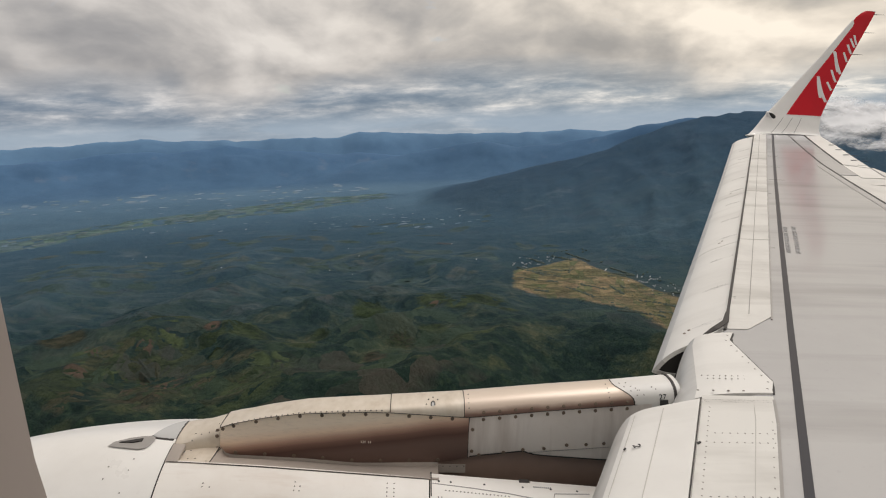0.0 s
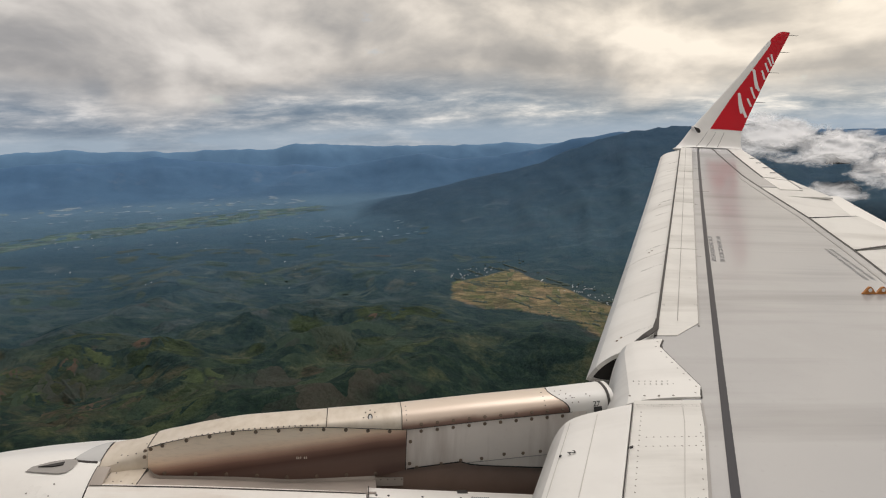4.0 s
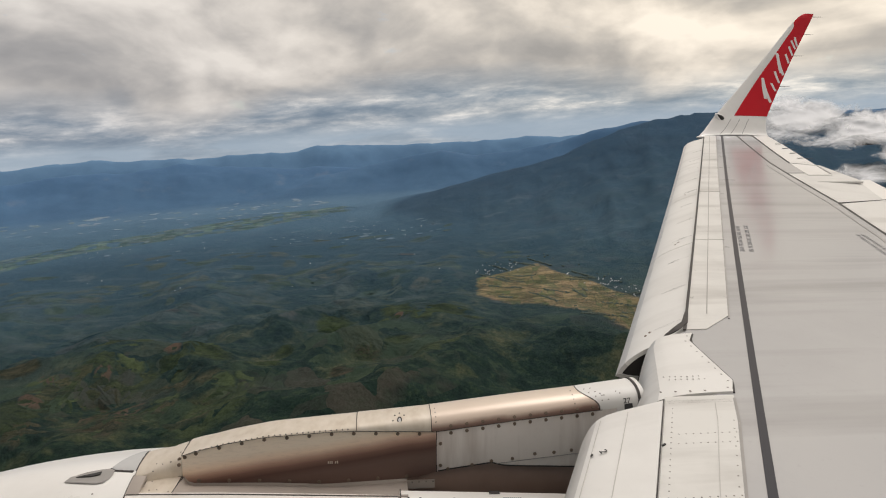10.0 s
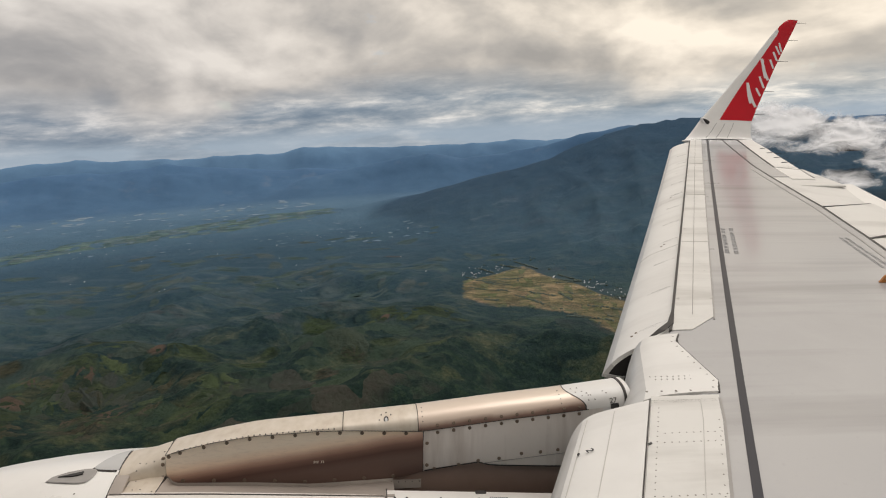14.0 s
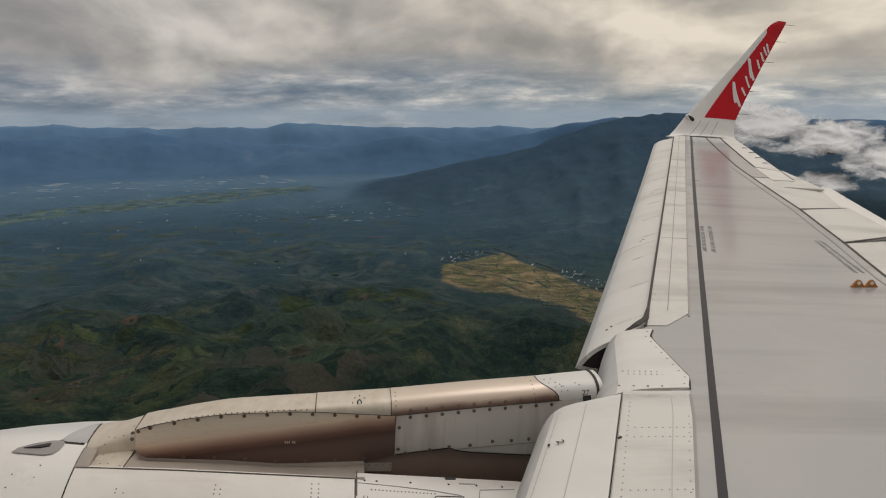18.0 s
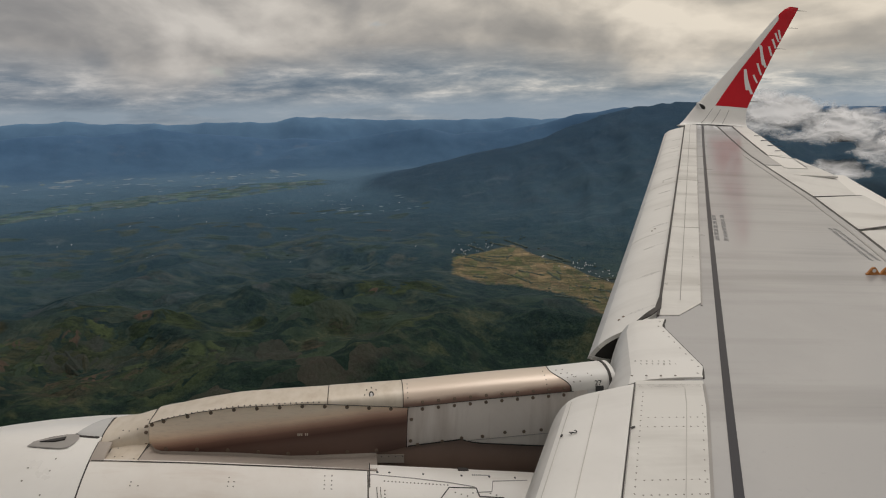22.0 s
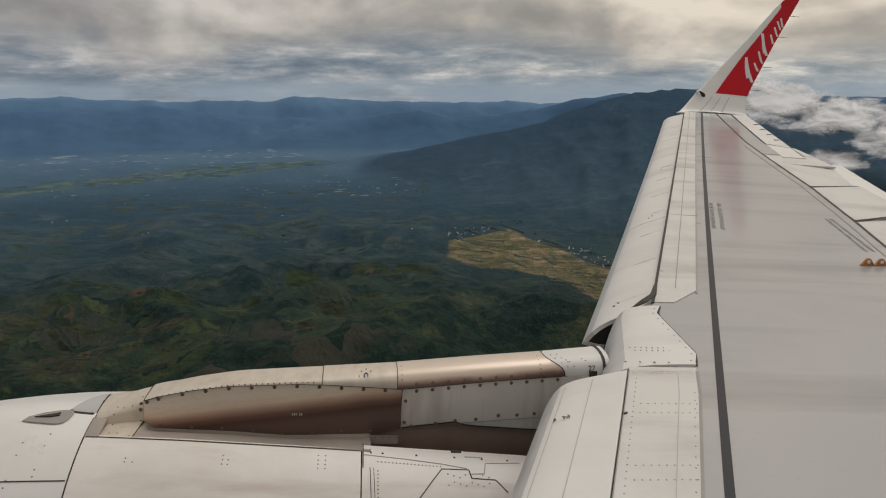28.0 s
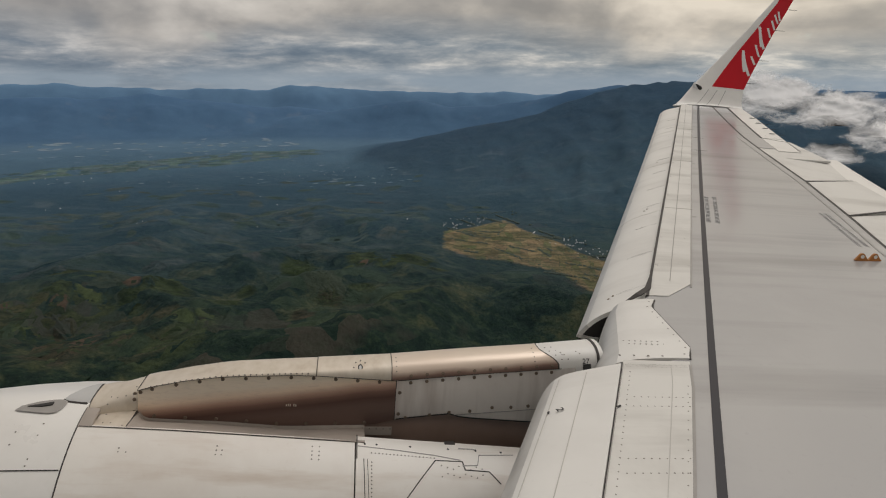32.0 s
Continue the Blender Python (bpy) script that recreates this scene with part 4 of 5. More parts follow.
    for u0, u1 in ((0.30, 0.34), (0.45, 0.50), (0.62, 0.66)):
        pts = [blade_face(lambda q: [u0 + (u1 - u0) * f], [0.07 + 0.15 * f], 1, 0.001)[0][0] for f in span(0, 1, 6)]
        part("seam", ribbon(pts, (-0.7, 0, 0.7), 0.010, 0.002), M_SOFT, ob)
    return ob


winglet()


# ---- pylon ----
PX = 5.75
crown = lerp_line([(-2.3, 0.345), (-1.53, 0.26), (-1.09, 0.22), (-0.59, 0.168), (-0.15, 0.13), (0.15, 0.108), (0.37, 0.090), (0.62, 0.045), (0.88, -0.018), (1.0, -0.052), (1.09, -0.078), (1.18, -0.078), (1.25, -0.083), (1.31, -0.096), (1.36, -0.12)])
shoulder = lerp_line([(-2.3, 0.235), (-1.642, 0.175), (-1.141, 0.129), (-0.63, 0.073), (-0.175, 0.094), (-0.005, 0.096), (0.383, 0.078), (0.6, 0.048), (0.8, 0.004), (0.872, -0.020), (0.8728, -0.150), (1.08, -0.150), (1.31, -0.19)])
foot = lerp_line([(-2.3, -0.19), (-1.47, -0.19), (-1.05, -0.165), (-0.98, -0.14), (-0.65, -0.18), (-0.5, -0.22), (0.04, -0.235), (0.37, -0.21), (0.9, -0.19), (1.3, -0.2)])
half = lerp_line([(-2.3, 0.17), (-1.6, 0.155), (0.4, 0.15), (0.87, 0.147), (0.98, 0.165), (1.09, 0.205), (1.16, 0.20), (1.22, 0.18), (1.28, 0.13), (1.32, 0.075), (1.35, 0.02)])


def crown_line(y, n=9, lift=0.0):
    """Cross-section over the top of the pylon from the inboard to the outboard shoulder."""
    out = []
    for k in range(n):
        a = -math.pi / 2 + math.pi * k / (n - 1)
        w = half(y) + lift
        lean = 0.35 * max(0.0, y - 1.1)
        if a > 0 and y > 0.88:
            w *= 1 - 0.35 * min(1.0, (y - 0.88) / 0.12)
        s = math.copysign(abs(math.sin(a)) ** 0.8, math.sin(a))
        base = shoulder(y) - (0.07 if a > 0 and y < 1.0 else 0.0)
        out.append((PX - lean + w * s, y, base + (crown(y) - base + lift) * max(0.0, math.cos(a)) ** (0.75 if y < 0.8 else (0.5 if y < 1.0 else (0.42 if y < 1.1 else 0.55)))))
    return out


def edge_line(y, n=13):
    """Where a crown seam lies along the pylon, from the inboard to the outboard shoulder."""
    if not -1.6 < y < -1.5:
        return [y] * n
    return [y - 0.112 * abs(math.cos(math.pi * k / (n - 1))) ** 2.2 for k in range(n)]


def crown_panel(name, y0, y1, material, label="", n=12, lift=0.0):
    grid = []
    for f in span(0, 1, n):
        # the seam to the wing fairing leans back towards the shoulders
        grid.append([crown_line(a + (b - a) * f, 13, lift)[k] for k, (a, b) in enumerate(zip(edge_line(y0), edge_line(y1)))])
    return smooth(part(name, shell(grid[::-1], 0.012), material, airplane, label), 40)


def side_panel(name, y0, y1, top, low, material, label, inset=0.0, n=14):
    ob = None
    for side in (-1, 1):
        grid = []
        for y in span(y0, y1, n):
            w = half(y) - inset
            z0, z1 = top(y) - (0.07 if side > 0 else 0.0), low(y)
            grid.append([(PX + side * (w + 0.012 * math.sin(math.pi * j / 5)), y, z0 + (z1 - z0) * j / 5) for j in range(6)])
        o = smooth(part(name, shell(grid if side < 0 else grid[::-1], 0.01), material, airplane, label), 40)
        ob = ob or o
    return ob


front_crown = crown_panel("pylon_crown", -0.15, 0.87, M_TAN, "straw-tinted metal pylon crown", 16)
mid_crown = crown_panel("pylon_crown", -0.60, -0.153, M_TAN, "pale metal pylon crown with a latch", 8, 0.002)
rear_crown = crown_panel("pylon_crown", -1.53, -0.603, M_BAND, "metal pylon crown with a burnt brown lower band", 12, 0.003)
end_crown = crown_panel("pylon_end", -1.93, -1.535, M_SLAT, "white pylon fairing joining the wing", 8, 0.003)
nose_cone = crown_panel("pylon_nose", 0.873, 1.125, M_TAN, "bolted metal pylon nose", 6, 0.003)
heat = side_panel("heat_panel", -0.63, 0.87, shoulder, foot, M_HEAT, "heat-stained brown titanium panel")
side = side_panel("rear_side_panel", -1.75, -0.633, shoulder, foot, M_PYGREY, "grey streaked bolted pylon panel", -0.002)
side_panel("pylon_end_side", -1.95, -1.753, shoulder, foot, M_SLAT, "")
recess = side_panel("pylon_recess", -2.2, -0.45, lambda y: foot(y) + 0.03, lambda y: -0.45, M_BROWN, "brown recess below the pylon", 0.03)

# seams and bolts of the pylon
IN = (-1, 0, 0.1)


def face(y, z):
    return (PX - half(y) - 0.006, y, z)


part("seam", ribbon([face(y, shoulder(y)) for y in span(-1.66, 0.87, 40)], (-1, 0, 0.6), 0.0025), M_SEAM, heat)
part("seam", ribbon([face(-0.632, z) for z in span(shoulder(-0.632), foot(-0.632), 4)], IN, 0.0045), M_SEAM, heat)
part("seam", ribbon([face(y, foot(y) + 0.004) for y in span(-1.5, -0.64, 14)], IN, 0.006), M_SEAM, side)
for y, w in ((0.872, 0.004), (-0.15, 0.003), (-0.602, 0.004), (-1.533, 0.005)):
    pts = [crown_line(q, 21, 0.003)[k] for k, q in enumerate(edge_line(y, 21))][:14]
    part("seam", ribbon(pts, [(p[0] - PX - 0.02, 0, p[2] - shoulder(y) + 0.03) for p in pts], w, 0.002), M_SEAM, front_crown)
part("seam", ribbon([(PX - half(y) - 0.0145, y, -0.143 - 0.09 * (y + 1.0)) for y in span(-1.55, -1.0, 10)], IN, 0.003, 0.001), M_SOFT, side)
for y in (0.855, 0.79, *span(0.655, -0.529, 10)):
    fasten(BOLT, "bolt", face(y, shoulder(y) - 0.014), IN, heat)
for y in span(-0.45, 0.78, 8):
    fasten(BOLT, "bolt", (PX - half(y) - 0.009, y, foot(y) + 0.018), IN, heat)
for y in span(-1.60, -0.72, 10):
    fasten(BOLT, "bolt", face(y, shoulder(y) - 0.020), IN, side)
    p = crown_line(y, 41, 0.002)[2]
    fasten(BOLT, "bolt", p, (-0.9, 0, 0.5), rear_crown)
for y, z in ((-0.655, 0.0), (-0.655, -0.14), (-0.70, -0.165), (-0.85, -0.145), (-0.97, -0.125), (-1.10, -0.115), (-1.24, -0.09), (-1.36, -0.085), (-1.47, -0.075)):
    fasten(BOLT, "bolt", (PX - half(y) - 0.0145, y, z), IN, side)
for y, k in ((0.90, 4), (0.94, 4), (0.985, 4), (1.02, 5), (0.895, 7), (1.03, 2)):
    p = crown_line(y, 21, 0.003)[k]
    fasten(RIVET, "bolt", p, (-0.6, 0, 0.8), nose_cone)
for y in span(-0.10, 0.80, 28):
    p = crown_line(y, 41, 0.001)[3]
    fasten(RIVET, "rivet", p, (-0.9, 0, 0.4), front_crown)
for y in (-0.63, -1.49):
    for k in (3, 5, 7, 9):
        p = crown_line(y, 21, 0.003)[k]
        fasten(RIVET, "bolt", p, (-0.6, 0, 0.8), rear_crown)
for k in (3, 5, 7, 9):
    for y in (-1.575, -1.615):
        fasten(RIVET, "bolt", crown_line(y - 0.112 * abs(math.cos(math.pi * k / 20)) ** 2.2, 21, 0.003)[k], (-0.6, 0, 0.8), end_crown)
for y in (-1.66, -1.76, -1.68, -1.78):
    fasten(RIVET, "bolt", crown_line(y, 21, 0.003)[6 if y in (-1.66, -1.76) else 5], (-0.6, 0, 0.8), end_crown)
line = crown_line(-1.895, 21, 0.004)[:14]
part("seam", ribbon(line, [(p[0] - PX - 0.02, 0, p[2] - shoulder(-1.895) + 0.03) for p in line], 0.016, 0.004), M_SEAM, end_crown, "dark gap beside the nose fairing")
# small stencil on the heat panel, too worn to read
for k in range(6):
    if k != 3:
        y = 0.02 - 0.011 * k
        part("stencil_bar", ribbon([(PX - half(y) - 0.0125, y, -0.085), (PX - half(y) - 0.0125, y, -0.10)], IN, 0.006, 0.001), M_TAN, heat)
# riveted tab at the gutter's end
tab = part("gutter_tab", ribbon([(PX - half(y) - 0.012, y, foot(-0.5) - 0.035) for y in span(-0.62, -0.43, 4)], (-1, 0, 0.2), 0.05, 0.006), M_GUTTER, airplane, "small riveted metal tab")
for y in span(-0.61, -0.44, 5):
    for z in (-0.016, 0.016):
        fasten(RIVET, "rivet", (PX - half(y) - 0.018, y, foot(-0.5) - 0.035 + z), IN, tab)
# oval latch with its ring of rivets
lp = Vector(crown_line(-0.41, 21, 0.002)[5])
ln = Vector((-0.75, 0, 0.65))
bm = bmesh.new()
bmesh.ops.create_cone(bm, cap_ends=True, segments=20, radius1=0.022, radius2=0.02, depth=0.006)
latch = part("latch", bm, M_INK, mid_crown, "oval latch")
q = ln.to_track_quat("Z", "Y").to_matrix().to_4x4()
latch.matrix_basis = Matrix.Translation(lp) @ q @ Matrix.Diagonal((0.7, 1.1, 1, 1))
bm = bmesh.new()
bmesh.ops.create_cone(bm, cap_ends=True, segments=16, radius1=0.013, radius2=0.012, depth=0.010)
o = part("latch_face", bm, M_MARK, latch)
for i in range(8):
    a = i * math.pi / 4
    fasten(RIVET, "rivet", lp + q.to_3x3() @ Vector((math.cos(a) * 0.04, math.sin(a) * 0.045, 0)), ln, mid_crown)
stencil("27", 0.046, Vector(crown_line(-1.815, 21, 0.006)[3]) + Vector((-0.006, 0, -0.022)), (0, -1, 0.05), (0.3, 0, 1), M_INK, end_crown)
part("mark", ribbon([Vector(crown_line(-1.80, 21, 0.004)[1]) - Vector((0.002, 0, 0.026)), Vector(crown_line(-1.85, 21, 0.004)[1]) - Vector((0.002, 0, 0.026))], (-1, 0, 0.3), 0.04, 0.004), M_INK, end_crown)

# ---- engine nacelle ----
ZC = -1.18
nac_r = lerp_line([(-2.6, 0.76), (-2.2, 0.82), (-1.4, 0.93), (0, 1.05), (0.6, 1.10), (1.1, 1.13), (1.4, 1.125), (1.7, 1.10), (2.0, 1.06), (2.3, 1.0), (2.6, 0.92), (2.75, 0.86)])


def nac(y, deg, lift=0.0):
    r = nac_r(y) + lift - 0.10 * math.exp(-((deg + 18.0) / 22.0) ** 2)
    return (PX - r * math.sin(radians(deg)), y, ZC + r * math.cos(radians(deg)))


def nacn(deg):
    return (-math.sin(radians(deg)), 0, math.cos(radians(deg)))


def cowl(name, y0, y1, a0, a1, material, label, ny=16, na=30, lift=0.0):
    grid = [[nac(y, a, lift) for a in span(a0, a1, na)] for y in span(y0, y1, ny)]
    return smooth(part(name, shell(grid, 0.02), material, airplane, label), 40)


fan_cowl = cowl("fan_cowl", 1.124, 2.45, -180, 180, M_WHITE, "white glossy engine fan cowl", 14, 61)
lip = cowl("inlet_lip", 2.454, 2.75, -180, 180, M_STEEL, "bare metal engine inlet lip", 8, 61)
rev_cowl = cowl("reverser_cowl", -0.392, 1.116, 19.6, 175, M_COWL, "off-white thrust reverser cowl with rivets", 20, 36)
aft_cowl = cowl("aft_cowl", -2.2, -0.400, 17.6, 175, M_COWL, "off-white rear engine cowl", 20, 36)
cowl("far_cowl", -2.2, 1.116, -175, -17.6, M_COWL, "off-white outboard cowl half", 24, 36)
grid = [[(PX + 0.80 * math.cos(a), y, ZC + 0.80 * math.sin(a)) for a in span(0, 2 * math.pi, 33)] for y in (-2.2, 0.0, 1.8)]
part("engine_core", shell(grid, 0.02), M_DARK, airplane, "dark engine core")
cowl("cowl_corner", 1.048, 1.118, 12.2, 20.5, M_GUTTER, "grey corner of the cowl beside the pylon", 4, 8, 0.002)
# gutter between pylon and cowl
grid = []
for y in (*span(-0.45, 0.66, 16), 0.72, 0.77, 0.81, 0.845, 0.872):
    b = nac(y, 20.5, -0.006)
    w = max(0.0, (y - 0.82) / 0.052) ** 2
    row = [(PX - half(y) + 0.004, y, foot(y) - 0.004), (PX - half(y) - 0.012, y, foot(y) - 0.025), (b[0] * 0.5 + (PX - half(y)) * 0.5, y, b[2] * 0.6 + foot(y) * 0.4), b]
    skin = [Vector((PX - half(y) - 0.002, y, -0.146)), Vector((PX - half(y) - 0.010, y, -0.158)), Vector((b[0] * 0.5 + (PX - half(y)) * 0.5, y, b[2] * 0.55 - 0.146 * 0.45)), Vector(b)]
    grid.append([Vector(p).lerp(q, w) for p, q in zip(row, skin)])
gutter = smooth(part("pylon_gutter", shell(grid[::-1], 0.01), M_GUTTER, airplane, "grey fairing strip between pylon and cowl"), 60)
part("seam", ribbon([nac(y, 20.3) for y in span(-0.39, 1.11, 20)], nacn(20), 0.005), M_SEAM, rev_cowl)
part("seam", ribbon([nac(1.12, a) for a in span(12, 100, 40)], [nacn(a) for a in span(12, 100, 40)], 0.007, 0.001), M_SEAM, fan_cowl)
part("seam", ribbon([nac(y, 34.3) for y in span(1.13, 2.4, 14)], nacn(34), 0.005), M_SEAM, fan_cowl)
part("seam", ribbon([nac(-0.405, a) for a in span(17, 27, 8)], [nacn(a) for a in span(17, 27, 8)], 0.006), M_SEAM, aft_cowl)


def cowl_line(knots, width, material, parent, name="seam"):
    """A joint drawn over the round cowl through places given by station and angle."""
    at = [(y0 + (y1 - y0) * f / 12, a0 + (a1 - a0) * f / 12) for (y0, a0), (y1, a1) in zip(knots, knots[1:]) for f in range(12)] + [knots[-1]]
    part(name, ribbon([nac(y, a, 0.0005) for y, a in at], [nacn(a) for _, a in at], width, 0.001), material, parent)


cowl_line(((-0.41, 21.9), (-0.65, 22.8), (-0.86, 24.0), (-1.02, 25.5)), 0.005, M_GREY, aft_cowl)
cowl_line(((-0.643, 43.7), (-0.866, 26.1), (-1.029, 26.0), (-1.040, 29.3), (-1.186, 29.6), (-1.25, 34.2)), 0.006, M_SEAM, aft_cowl)
cowl_line(((-1.026, 27.7), (-1.12, 27.3), (-1.137, 22.8), (-1.353, 21.8)), 0.005, M_GREY, aft_cowl)
cowl_line(((-0.466, 26.9), (-0.478, 43.8), (-0.478, 70.0)), 0.003, M_SEAM, aft_cowl)
cowl_line(((-0.445, 26.9), (-0.456, 43.8), (-0.456, 70.0)), 0.004, M_SEAM, aft_cowl)
for k in range(9):
    y = -1.02 - 0.0125 * k
    part("stencil_bar", ribbon([nac(y, 20.0, 0.001), nac(y, 20.5, 0.001)], nacn(20), 0.008, 0.0006), M_GREYINK, aft_cowl)
for y, a in ((0.87, 28.4), (0.83, 28.4), (0.87, 27.2), (0.37, 26.5), (0.34, 26.4), (0.37, 28), (0.34, 28), (0.37, 25), (-0.15, 23.2), (-0.19, 23.1), (-0.15, 25), (-0.19, 25), (-0.15, 26.5), (-0.19, 26.5), (-0.15, 28), (-0.19, 28)):
    fasten(RIVET, "rivet", nac(y, a), nacn(a), rev_cowl)
for y in (-0.45, -0.52, -0.72, -0.95, -1.12, -1.28):
    fasten(SCREW, "screw", nac(y, 20.8), nacn(20.8), aft_cowl)
for y in span(-0.49, -0.86, 18):
    fasten(RIVET, "rivet", nac(y, 24.4 - 2.0 * (y + 0.49)), nacn(24), aft_cowl)
for a in span(28, 50, 18):
    fasten(RIVET, "rivet", nac(-0.49, a), nacn(a), aft_cowl)
for i in range(16):
    fasten(RIVET, "rivet", nac(-0.9 - 0.035 * (i % 8), 28 + 3 * (i // 8) + 0.6 * (i % 3)), nacn(29), aft_cowl)
part("mark", ribbon([nac(-0.934, 17.9), nac(-0.999, 17.7)], nacn(18), 0.025), M_SEAM, aft_cowl)
for a in (19.2, 23.5, 31.0, 33.0):
    for y in (1.30, 1.42):
        fasten(RIVET, "rivet", nac(y, a + 3 * (y > 1.35)), nacn(a), fan_cowl)


# bolted skin that flares from the pylon out to the cowl
def flare_line(y):
    a, b = Vector((PX - half(y) - 0.002, y, shoulder(y) + 0.004)), Vector(nac(y, 20.4, 0.002))
    m = a.lerp(b, 0.4) + Vector((0.006, 0, -0.008))
    return [(a * (1 - f) + m * f) * (1 - f) + (m * (1 - f) + b * f) * f for f in span(0, 1, 9)]


collar = smooth(part("pylon_collar", shell([flare_line(y) for y in span(0.876, 1.062, 8)], 0.008), M_TAN, airplane, "bolted metal skin flaring from pylon to cowl"), 60)
line = [p + Vector((0, 0.0025, 0)) for p in flare_line(0.874)]
part("seam", ribbon(line, (-0.8, 0, 0.6), 0.005), M_SEAM, collar)
part("seam", ribbon(flare_line(1.060)[3:], (-0.7, 0, 0.7), 0.004), M_SOFT, collar)
for k in (0, 2, 4):
    fasten(BOLT, "bolt", crown_line(0.892, 21, 0.003)[k], (-0.95, 0, 0.3), nose_cone)
for y, f in ((1.01, 6), (0.97, 6), (0.90, 7), (1.03, 1)):
    fasten(RIVET, "bolt", flare_line(y)[f], (-0.7, 0, 0.7), collar)


# rounded tip of the pylon, tapering down onto the fan cowl
def tip_line(f, n=13):
    base = [Vector(p) for p in crown_line(1.128, n, 0.001)]
    low, apex = Vector(nac(1.128, 8.0, 0.0)), Vector(nac(1.272, 6.6, 0.0))
    k = (1 - f ** 1.7) ** 0.75
    return [low.lerp(apex, f) + (p - low) * k for p in base]


nose_tip = smooth(part("pylon_tip", shell([tip_line(f) for f in span(0, 0.995, 14)], 0.006), M_TIP, airplane, "rounded pale grey pylon tip"), 50)
line = [Vector(p) + Vector((-0.001, 0, 0.001)) for p in crown_line(1.127, 21, 0.003)[:14]]
part("seam", ribbon(line, [(p.x - PX - 0.02, 0, p.z - shoulder(1.127) + 0.03) for p in line], 0.008, 0.003), M_SEAM, nose_tip)
# dark strip along the line where the tip meets the fan cowl
rim = []
for f in span(0.0, 0.99, 24):
    for p in tip_line(f, 121)[:80]:
        deg = math.degrees(math.atan2(PX - p.x, p.z - ZC))
        q = nac(p.y, deg)
        if math.hypot(PX - p.x, p.z - ZC) > math.hypot(PX - q[0], q[2] - ZC) - 0.010:
            rim.append(p + Vector((-0.012, 0.009, 0.005)))
            break
if len(rim) > 3:
    part("seam", ribbon(rim, (-0.5, 0.1, 0.85), 0.018, 0.005), M_SEAM, nose_tip)


# flush air scoop in the fan cowl
def scoop():
    edge = [(1.497, 13.2), (1.478, 10.8), (1.40, 8.8), (1.32, 7.4), (1.275, 7.3), (1.248, 8.6), (1.242, 10.5), (1.248, 12.8), (1.270, 14.8), (1.31, 15.3), (1.38, 14.7), (1.45, 14.0)]
    bm = bmesh.new()
    rim = [bm.verts.new(nac(y, a, 0.003)) for y, a in edge]
    cy, ca = 1.33, 12.0
    inner = [bm.verts.new(nac(cy + (y - cy) * 0.93, ca + (a - ca) * 0.93, 0.006)) for y, a in edge]
    for i in range(len(rim)):
        j = (i + 1) % len(rim)
        bm.faces.new((rim[i], rim[j], inner[j], inner[i]))
    bm.faces.new(inner)
    ob = part("air_scoop", bm, M_GREY, fan_cowl, "grey flush air scoop")
    # raised near-black plate drawn for the shade inside the scoop's mouth
    bm = bmesh.new()
    hole = [(1.44, 11.6), (1.315, 9.4), (1.312, 11.0), (1.36, 11.8)]
    a = [bm.verts.new(nac(y, d, 0.010)) for y, d in hole]
    b = [bm.verts.new(nac(y, d, 0.001)) for y, d in hole]
    bm.faces.new(a)
    for i in range(4):
        bm.faces.new((a[i], b[i], b[(i + 1) % 4], a[(i + 1) % 4]))
    part("scoop_mouth", bm, M_DARK, ob)


scoop()

# ---- fuselage and the window that the view is taken through ----
FZ, FR = 1.4, 1.80


def fus(y, a, r=FR):
    return (r * math.cos(radians(a)), y, FZ + r * math.sin(radians(a)))


WY0, WY1, WA0, WA1 = -0.50, -0.140, 4.5, 19.5
for y0, y1, a0, a1 in ((-14, WY0, -90, 90), (WY1, 9, -90, 90), (WY0, WY1, -90, WA0), (WY0, WY1, WA1, 90), (-14, 9, 90, 270)):
    n = max(2, int((a1 - a0) / 6) + 1)
    grid = [[fus(y, a) for a in span(a0, a1, n)] for y in span(y0, y1, 6)]
    smooth(part("fuselage_skin", shell(grid, 0.07), M_FUSE, airplane, "white painted fuselage side"), 40)
grid = []
for k in range(33):
    a = 2 * math.pi * k / 32
    cy, sy = math.copysign(abs(math.cos(a)) ** 0.55, math.cos(a)), math.copysign(abs(math.sin(a)) ** 0.55, math.sin(a))
    line = []
    for r, g in ((1.715, 1.16), (1.715, 1.0), (1.74, 0.985), (1.80, 0.985), (1.806, 1.12)):
        line.append(fus((WY0 + WY1) / 2 + (WY1 - WY0) / 2 * cy * g, (WA0 + WA1) / 2 + (WA1 - WA0) / 2 * sy * g, r))
    grid.append(line)
smooth(part("window_frame", shell(grid, 0.004), M_CABIN, airplane, "beige plastic cabin window surround"), 40)
for y in (-14, 9):
    bm = bmesh.new()
    bm.faces.new([bm.verts.new(fus(y, a)) for a in range(0, 360, 10)])
    bmesh.ops.solidify(bm, geom=bm.faces[:], thickness=0.05)
    part("bulkhead", bm, M_FUSE, airplane)


